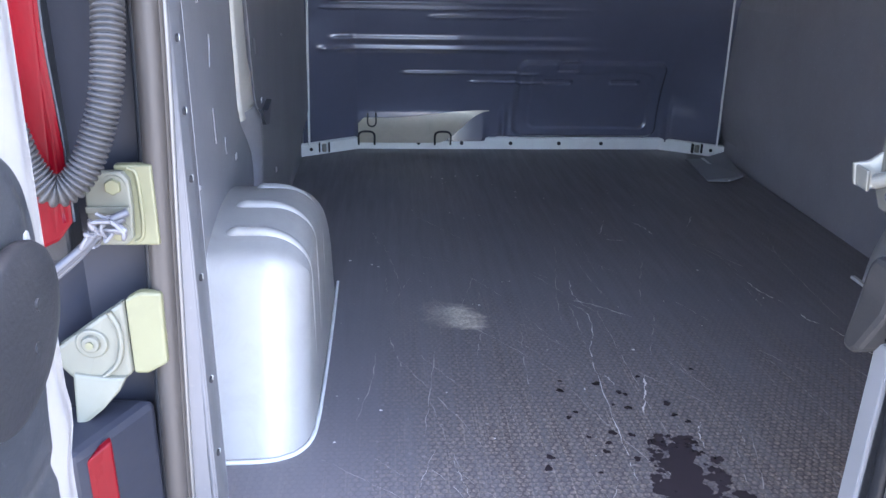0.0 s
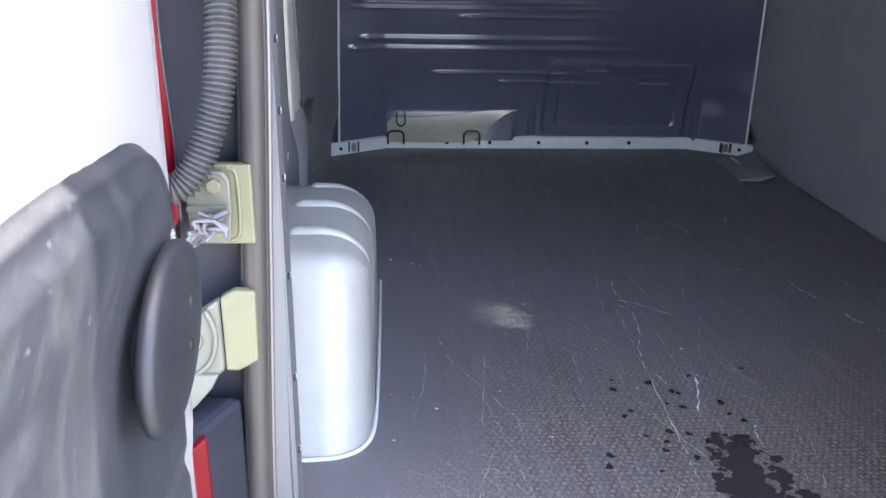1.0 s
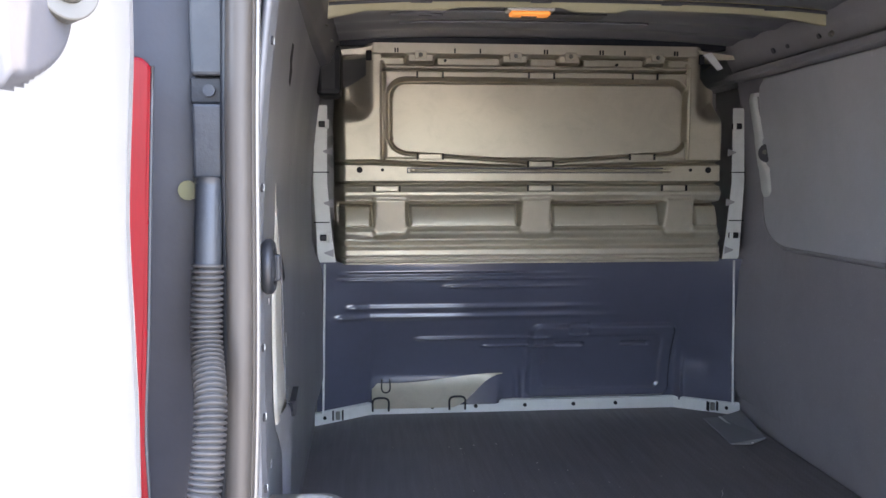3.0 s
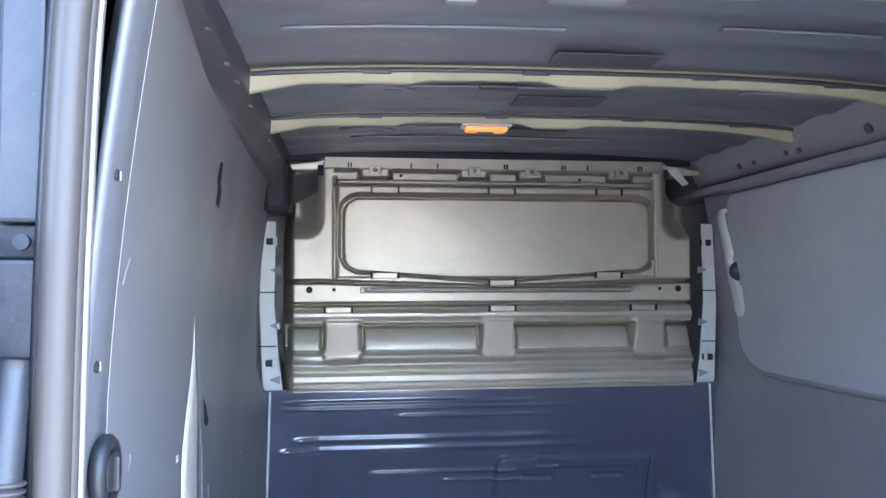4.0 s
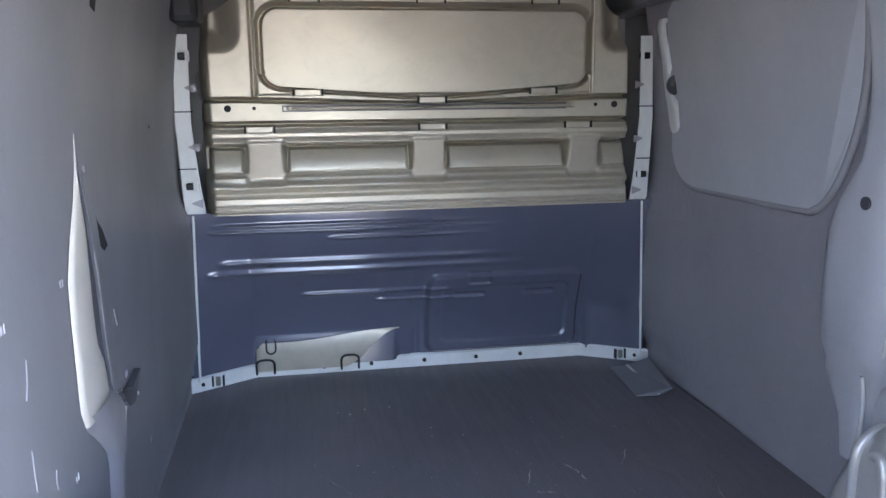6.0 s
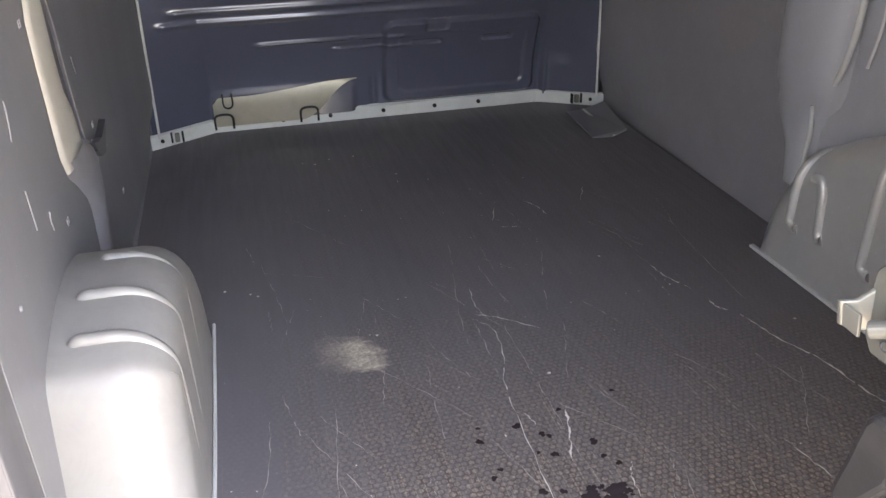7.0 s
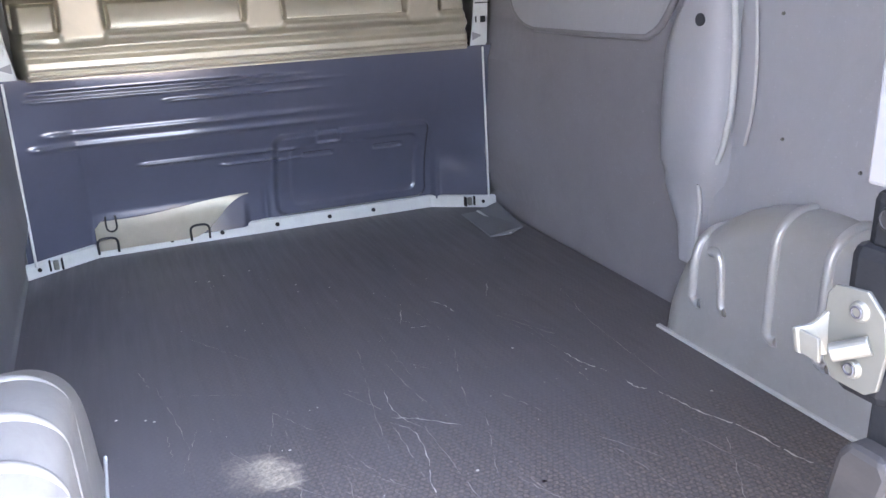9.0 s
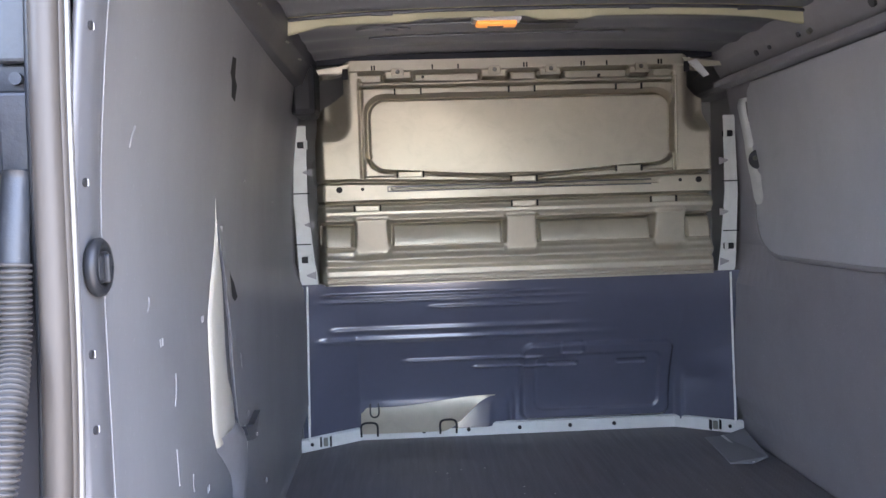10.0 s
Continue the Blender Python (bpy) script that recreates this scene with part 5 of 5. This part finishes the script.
dish = part("dished_plate", cyl((-0.787, 0.1735, 0.385), (-0.787, 0.1695, 0.385), 0.017, 0.0155, 28, bevel=0.001), PLATE, hinge2, "grey green bolt seat")
part("bolt", cyl((-0.787, 0.170, 0.386), (-0.787, 0.165, 0.386), 0.010, 0.0085, 20, bevel=0.001), PLATE, dish)
part("bolt_centre", cyl((-0.787, 0.165, 0.386), (-0.787, 0.163, 0.386), 0.004, n=10), HINGE, dish)
for line in (((-0.766, 0.420), (-0.7585, 0.400), (-0.7585, 0.379), (-0.766, 0.358), (-0.784, 0.342)),):
    v, f = tube(smooth_path([Vector((x, 0.1725 + 0.006 * (x + 0.77 > 0.02), z)) for x, z in line], 6), 0.003, 8)
    raw("pressed_bead", v, f, PLATE, hinge2, "", True)
part("arm", prism([(-0.81, 0.168, 0.352), (-0.775, 0.168, 0.346), (-0.757, 0.170, 0.345), (-0.765, 0.166, 0.330), (-0.782, 0.160, 0.312), (-0.81, 0.155, 0.29)], (0, 0.010, 0), 0.003), PLATE, hinge2)


def even_path(pts, step):
    """The same line in steps of equal length."""
    out, acc = [pts[0]], 0.0
    for a, b2 in zip(pts, pts[1:]):
        seg = (b2 - a).length
        while acc + seg >= step:
            a = a + (b2 - a) * ((step - acc) / seg)
            out.append(a)
            seg, acc = (b2 - a).length, 0.0
            if seg < 1e-9:
                break
        acc += seg
    return out


hose = thing("wiring_hose", "grey corrugated wiring hose between body and door", "hose")
hp = smooth_path([Vector(q) for q in ((-0.728, 0.190, 0.840), (-0.729, 0.182, 0.77), (-0.720, 0.148, 0.72), (-0.722, 0.128, 0.66), (-0.731, 0.120, 0.622), (-0.743, 0.112, 0.591), (-0.757, 0.106, 0.573), (-0.772, 0.101, 0.571), (-0.786, 0.097, 0.592), (-0.794, 0.092, 0.63), (-0.80, 0.085, 0.67))], 60)
hp = even_path(hp, 0.00082)
v, f = tube(hp, lambda i: (0.0108, 0.0136, 0.0144, 0.0144, 0.0136, 0.0108)[i % 6], 16)
raw("corrugated_tube", v, f, HOSE, hose, "", True)
v, f = tube(smooth_path([Vector((-0.728, 0.205, 0.915)), Vector((-0.728, 0.195, 0.87)), Vector((-0.728, 0.189, 0.835))], 6), 0.0120, 14)
raw("sleeve", v, f, TRIM, hose, "smooth dark end sleeve", True)
wires = thing("cable_bundle", "grey taped wires tied to the hinge with white ties", "cable")
wg = random.Random(8)
for dx, dz in ((0, 0), (0.004, 0.006), (-0.003, -0.006)):
    v, f = tube(smooth_path([Vector((-0.737 + dx, 0.168, 0.522 + dz)), Vector((-0.755 + dx, 0.155, 0.515 + dz)), Vector((-0.775 + dx, 0.145, 0.495 + dz)), Vector((-0.80 + dx, 0.13, 0.475 + dz))], 8), 0.0042, 8)
    raw("wire", v, f, PLUG, wires, "", True)
for k in range(7):
    o = Vector((-0.752 + wg.uniform(-0.010, 0.010), 0.152 + wg.uniform(-0.006, 0.006), 0.516 + wg.uniform(-0.010, 0.012)))
    pts = [o + Vector((wg.uniform(-0.013, 0.013), wg.uniform(-0.006, 0.006), wg.uniform(-0.011, 0.011))) for _ in range(5)]
    v, f = tube(smooth_path(pts, 5), 0.0022, 6)
    raw("taped_end", v, f, TAPE, wires, "pale taped wire end", True)
for x, z in ((-0.748, 0.518), (-0.762, 0.508)):
    v, f = tube([Vector((x + 0.004 * math.cos(a), 0.155 + 0.008 * math.cos(a), z + 0.010 * math.sin(a))) for a in np.linspace(0, 2 * math.pi, 17)], 0.0014, 6)
    raw("tie", v, f, TAPE, wires, "white plastic tie")

# ---------------------------------------------------------------- closed rear door with striker
door2 = thing("rear_door", "closed silver white rear door with dark latch edge", "door", at=(0.35, 0.05, 0))
part("outer_skin", prism([(-0.030, -0.045, -0.25), (-0.010, -0.055, -0.25), (0.70, -0.060, -0.25), (0.72, -0.02, -0.25), (0.72, 0.0, -0.25), (-0.022, 0.0, -0.25)], (0, 0, 1.62), 0.006), BODY, door2)
# Its unseen inner face is kept pale to bounce light into the van.
part("inner_panel", box(-0.004, 0.70, 0.004, 0.066, -0.22, 1.34, 0.006), PALE, door2, "pale inner panel")
part("latch_edge", box(-0.024, -0.003, 0.008, 0.0395, -0.20, 1.33, 0.004), BLACK, door2, "black latch edge")
v, f = tube([Vector((-0.022 - 0.010 * math.sin((z - 0.2) * 2.5), 0.010, z)) for z in np.linspace(-0.2, 1.32, 30)], 0.010, 10)
raw("edge_seal", v, f, BLACK, door2, "dark rubber edge seal", True)
EDGE_SECTION = smooth_path([Vector(q) for q in ((-0.018, 0.003, 0), (-0.027, -0.003, 0), (-0.033, -0.014, 0), (-0.034, -0.026, 0), (-0.031, -0.031, 0), (-0.0305, -0.034, 0), (-0.035, -0.039, 0), (-0.032, -0.052, 0), (-0.020, -0.062, 0), (0.010, -0.068, 0), (0.080, -0.071, 0))], 6)
ez = np.linspace(-0.24, 1.34, 40)
ev = [(q.x - 0.010 * math.sin((z - 0.2) * 2.5), q.y, z) for z in ez for q in EDGE_SECTION]
raw("rolled_edge", ev, grid_faces(len(ez), len(EDGE_SECTION)), BODY, door2, "silver white rolled skin edge", True)
for z0, z1, y1 in ((-0.2, 0.435, 0.066), (0.702, 1.33, 0.094)):
    part("edge_strip", box(-0.026, -0.002, 0.040, y1, z0, z1, 0.003), DOOR_PALE, door2, "pale inner edge")
part("edge_cover", box(-0.026, -0.002, 0.040, 0.066, 0.437, 0.698, 0.003), BLACK, door2, "black cover behind the latch")
lb = part("latch_bracket", box(-0.030, 0.002, 0.050, 0.098, 0.545, 0.662, 0.010), BLACK, door2, "black latch bracket")
part("bracket_ear", box(-0.024, -0.004, 0.060, 0.090, 0.655, 0.700, 0.008), BLACK, lb)
part("ear_bolt", cyl((-0.024, 0.072, 0.682), (-0.026, 0.072, 0.682), 0.007, n=16), HOLE, lb)
v, f = tube([Vector((-0.0255, 0.072 + 0.0078 * math.cos(a), 0.682 + 0.0078 * math.sin(a))) for a in np.linspace(0, 2 * math.pi, 21)], 0.0012, 6)
raw("ear_ring", v, f, BLACK, lb, "", True)
striker = part("striker_plate", prism([(-0.034, 0.107, 0.600), (-0.034, 0.106, 0.620), (-0.034, 0.100, 0.628), (-0.034, 0.074, 0.631), (-0.034, 0.059, 0.617), (-0.034, 0.053, 0.594), (-0.034, 0.057, 0.562), (-0.034, 0.066, 0.555), (-0.034, 0.094, 0.555), (-0.034, 0.103, 0.567)], (0.004, 0, 0), 0.001), ZINC, door2, "zinc plated striker plate")
for z in (0.615, 0.571):
    part("screw", cyl((-0.033, 0.078, z), (-0.0375, 0.078, z), 0.0085, 0.0065, 18, bevel=0.0008), ZINC, striker)
    v, f = tube([Vector((-0.0377, 0.078 + 0.004 * math.cos(a), z + 0.004 * math.sin(a))) for a in np.linspace(0, 2 * math.pi, 17)], 0.0009, 6)
    raw("drive_ring", v, f, RAIL_DK, striker, "", True)
part("striker_arm", prism([(-0.034, 0.106, 0.606), (-0.034, 0.103, 0.572), (-0.042, 0.106, 0.571), (-0.052, 0.114, 0.573), (-0.0545, 0.1165, 0.593), (-0.044, 0.110, 0.596)], (0, -0.004, 0), 0.001), ZINC, striker)
part("striker_fold", prism([(-0.0535, 0.1155, 0.593), (-0.0515, 0.113, 0.574), (-0.049, 0.094, 0.571), (-0.050, 0.096, 0.590)], (0.003, 0, 0), 0.0008), ZINC, striker)
part("striker_pin", cyl((-0.048, 0.086, 0.583), (-0.034, 0.066, 0.594), 0.0070, n=20, bevel=0.0012), ZINC, striker)
pts = [(0.074, 0.508), (0.066, 0.520), (0.036, 0.520), (0.028, 0.508), (0.036, 0.470), (0.062, 0.424), (0.072, 0.416), (0.088, 0.418), (0.088, 0.430), (0.080, 0.470)]
part("rubber_buffer", prism([(-0.045, y, z) for y, z in pts], (0.035, 0, 0), 0.006), HOSE, door2, "dark grey rubber buffer")

# ---------------------------------------------------------------- wear on the floor
marks = thing("floor_scratches", "pale scratches and splinters in the plywood floor", "scratches", kind="stuff")
random.seed(4)


def ribbon(pts, w, z=0.0006, broken=0.0):
    path = smooth_path([Vector((x, y, z)) for x, y in pts], 16)
    vs, fs = [], []
    ph, gap = random.uniform(0, 6), 0
    for i, p in enumerate(path):
        t = (path[min(i + 1, len(path) - 1)] - path[max(i - 1, 0)]).normalized()
        side = Vector((-t.y, t.x, 0))
        end = min(1.0, 0.25 + 4.0 * min(i, len(path) - 1 - i) / len(path))
        s = side * w * end * (0.55 + 0.35 * math.sin(i * 0.61 + ph)) * (0.45 + 0.75 * random.random())
        p = p + side * (0.0012 * math.sin(i * 0.83 + 2 * ph) + random.gauss(0, 0.0004))
        vs += [p + s, p - s]
    for i in range(len(path) - 1):
        if gap == 0 and random.random() < 0.02 + broken * 0.20:
            gap = random.randint(1, 4)
        if gap:
            gap -= 1
        else:
            fs.append((2 * i, 2 * i + 1, 2 * i + 3, 2 * i + 2))
    return vs, fs


def scratch(pts, w=0.0012, broken=0.0, mat=SCRATCH):
    v, f = ribbon(pts, w, 0.0006, broken)
    if f:
        raw("scratch", v, f, mat if w > 0.0011 else FAINT, marks)


scratch([(0.597, 1.494), (0.554, 1.313), (0.537, 1.134), (0.521, 0.916)], 0.0009)
scratch([(0.401, 1.175), (0.408, 1.118), (0.437, 1.049)], 0.0024)
scratch([(0.448, 0.998), (0.449, 0.965), (0.465, 0.945)], 0.0028)
scratch([(0.479, 0.926), (0.491, 0.876), (0.501, 0.823), (0.536, 0.735), (0.551, 0.626), (0.566, 0.582)], 0.0028, 0.1)
scratch([(0.329, 0.558), (0.341, 0.494), (0.355, 0.422)], 0.0012)
scratch([(0.008, 0.739), (-0.01, 0.676), (-0.036, 0.601)], 0.0026)
scratch([(0.059, 0.575), (0.043, 0.544), (0.038, 0.50)], 0.0016, 0.1)
scratch([(-0.064, 1.081), (-0.013, 1.05), (0.057, 0.987)], 0.0018, 0.25)
scratch([(-0.04, 1.198), (-0.05, 1.119), (-0.039, 1.048)], 0.0012, 0.2)
scratch([(-0.071, 1.064), (-0.041, 1.011), (-0.051, 0.912), (-0.077, 0.821), (-0.09, 0.632), (-0.097, 0.478), (-0.101, 0.418)], 0.0012, 0.1)
scratch([(0.238, 1.621), (0.262, 1.564), (0.269, 1.512)], 0.0018, 0.1)
scratch([(0.159, 1.633), (0.114, 1.509)], 0.0016, 0.2)
scratch([(0.12, 1.475), (0.168, 1.465)], 0.0016, 0.2)
scratch([(-0.026, 1.451), (-0.051, 1.31), (-0.087, 1.125), (-0.108, 0.963)], 0.0008, 0.2)
scratch([(-0.291, 1.229), (-0.252, 1.162), (-0.215, 1.095)], 0.0008)
scratch([(0.276, 0.838), (0.285, 0.743), (0.297, 0.653), (0.296, 0.525)], 0.0008, 0.1)
scratch([(-0.014, 0.927), (-0.016, 0.79), (-0.015, 0.678)], 0.0008, 0.1)
scratch([(-0.278, 0.972), (-0.295, 0.89), (-0.308, 0.823)], 0.0010, 0.15)
scratch([(0.45, 1.687), (0.392, 1.574)], 0.0012, 0.2)
scratch([(-0.069, 0.741), (-0.06, 0.704)], 0.0016)
scratch([(0.272, 0.836), (0.338, 0.727)], 0.0010, 0.2)
scratch([(0.118, 1.019), (0.08, 0.914), (0.039, 0.803)], 0.0007, 0.2)
scratch([(-0.51, 0.838), (-0.516, 0.735), (-0.54, 0.604)], 0.0009, 0.2)
scratch([(-0.389, 0.863), (-0.41, 0.683), (-0.425, 0.549)], 0.0009, 0.2)
scratch([(-0.203, 0.924), (-0.218, 0.779), (-0.224, 0.622)], 0.0008, 0.2)
rs = random.Random(11)
for k in range(70):
    x, y = rs.uniform(-0.55, 0.50), 0.22 + 1.3 * rs.random() ** 1.6
    a = rs.gauss(1.75, 0.35)
    ln = rs.uniform(0.05, 0.30)
    scratch([(x, y), (x + math.cos(a) * ln * 0.5 + rs.uniform(-0.004, 0.004), y + math.sin(a) * ln * 0.5), (x + math.cos(a) * ln, y + math.sin(a) * ln)], rs.uniform(0.0004, 0.0011), 0.35, FAINT)

crumbs = thing("wood_crumbs", "pale crumbs and grit scattered over the floor", "crumbs", kind="stuff")
cvs, cfs = [], []
spots = [(-0.583, 1.331), (-0.526, 1.302), (-0.51, 1.289), (-0.17, 2.113), (-0.066, 1.922), (-0.073, 1.862), (0.017, 1.851), (-0.298, 1.71), (-0.21, 1.684), (-0.334, 2.096), (-0.297, 2.076), (-0.249, 2.107), (0.303, 1.251), (-0.12, 0.691), (-0.308, 0.541), (-0.499, 0.633), (0.016, 0.839), (0.58, 0.877), (0.40, 1.08), (-0.278, 1.058), (-0.575, 0.54)]
for k in range(70):
    spots.append((rs.uniform(-0.6, 0.6), rs.uniform(0.3, 2.2)))
for k, (x, y) in enumerate(spots):
    r = rs.uniform(0.0018, 0.0036) if k < 21 else rs.uniform(0.0008, 0.0018)
    o = len(cvs)
    for i in range(5):
        a = 2 * math.pi * i / 5 + rs.random()
        cvs.append((x + math.cos(a) * r * rs.uniform(0.5, 1.6), y + math.sin(a) * r, 0.0003))
    cvs.append((x, y, 0.0006 + r * 0.5))
    cfs += [(o + i, o + (i + 1) % 5, o + 5) for i in range(5)]
raw("crumb_mesh", cvs, cfs, SCRATCH, crumbs)

# spilt water: one film with fingers, and stray drops
puddle = thing("puddle", "dark wet water patch spilt on the plywood floor", "puddle", kind="stuff")


def blob(x, y, r, seed, ragged=0.35, n=40, sx=1.0, sy=1.0):
    g = random.Random(seed)
    ph = [g.uniform(0, 6.28) for _ in range(5)]
    vs = [(x, y, 0.0012)]
    for i in range(n):
        a = 2 * math.pi * i / n
        k = 1 + ragged * (0.6 * math.sin(2 * a + ph[0]) + 0.5 * math.sin(3 * a + ph[1]) + 0.35 * math.sin(5 * a + ph[2]) + 0.22 * math.sin(9 * a + ph[3]) + 0.12 * math.sin(17 * a + ph[4]))
        vs.append((x + math.cos(a) * r * k * sx, y + math.sin(a) * r * k * sy, 0.0007))
    return vs, [(0, 1 + i, 1 + (i + 1) % n) for i in range(n)]


pg = random.Random(5)
rims = [(-0.012 + 0.046 * math.cos(a) * pg.uniform(0.7, 1.35), 0.435 + 0.085 * math.sin(a) * pg.uniform(0.75, 1.25), pg.uniform(0.003, 0.011), 1.0, 1.0) for a in np.linspace(0, 18.8, 54)]
for k, (x, y, r, sx, sy) in enumerate(((-0.014, 0.465, 0.034, 0.9, 1.25), (-0.030, 0.405, 0.036, 1.0, 1.1), (-0.035, 0.34, 0.048, 1.1, 1.1), (0.006, 0.525, 0.015, 1.3, 0.8), (-0.036, 0.520, 0.014, 1.2, 0.8), (0.030, 0.420, 0.016, 1.1, 1.0), (0.052, 0.375, 0.016, 1.1, 0.9)) + tuple(rims)):
    v, f = blob(x, y, r, 20 + k, 0.32, 64, sx, sy)
    raw("water_film", [(a, b, c + 0.00002 * k) for a, b, c in v], f, WET, puddle)
for k, (x, y) in enumerate([(-0.161, 0.721), (-0.168, 0.687), (-0.17, 0.598), (-0.149, 0.539), (-0.105, 0.55), (-0.129, 0.497), (-0.008, 0.732), (-0.094, 0.709), (-0.059, 0.678), (-0.049, 0.67), (-0.081, 0.636), (-0.056, 0.625), (0.037, 0.578), (0.107, 0.757), (-0.233, 0.457), (-0.074, 0.542), (-0.154, 0.614), (0.018, 0.637), (-0.084, 0.476), (0.02, 0.60), (-0.152, 0.443), (-0.224, 0.486), (-0.119, 0.521)]):
    v, f = blob(x, y, 0.0036 + 0.0042 * ((k * 37) % 10) / 10, 60 + k, 0.3, 18)
    raw("water_drop", v, f, WET, puddle)
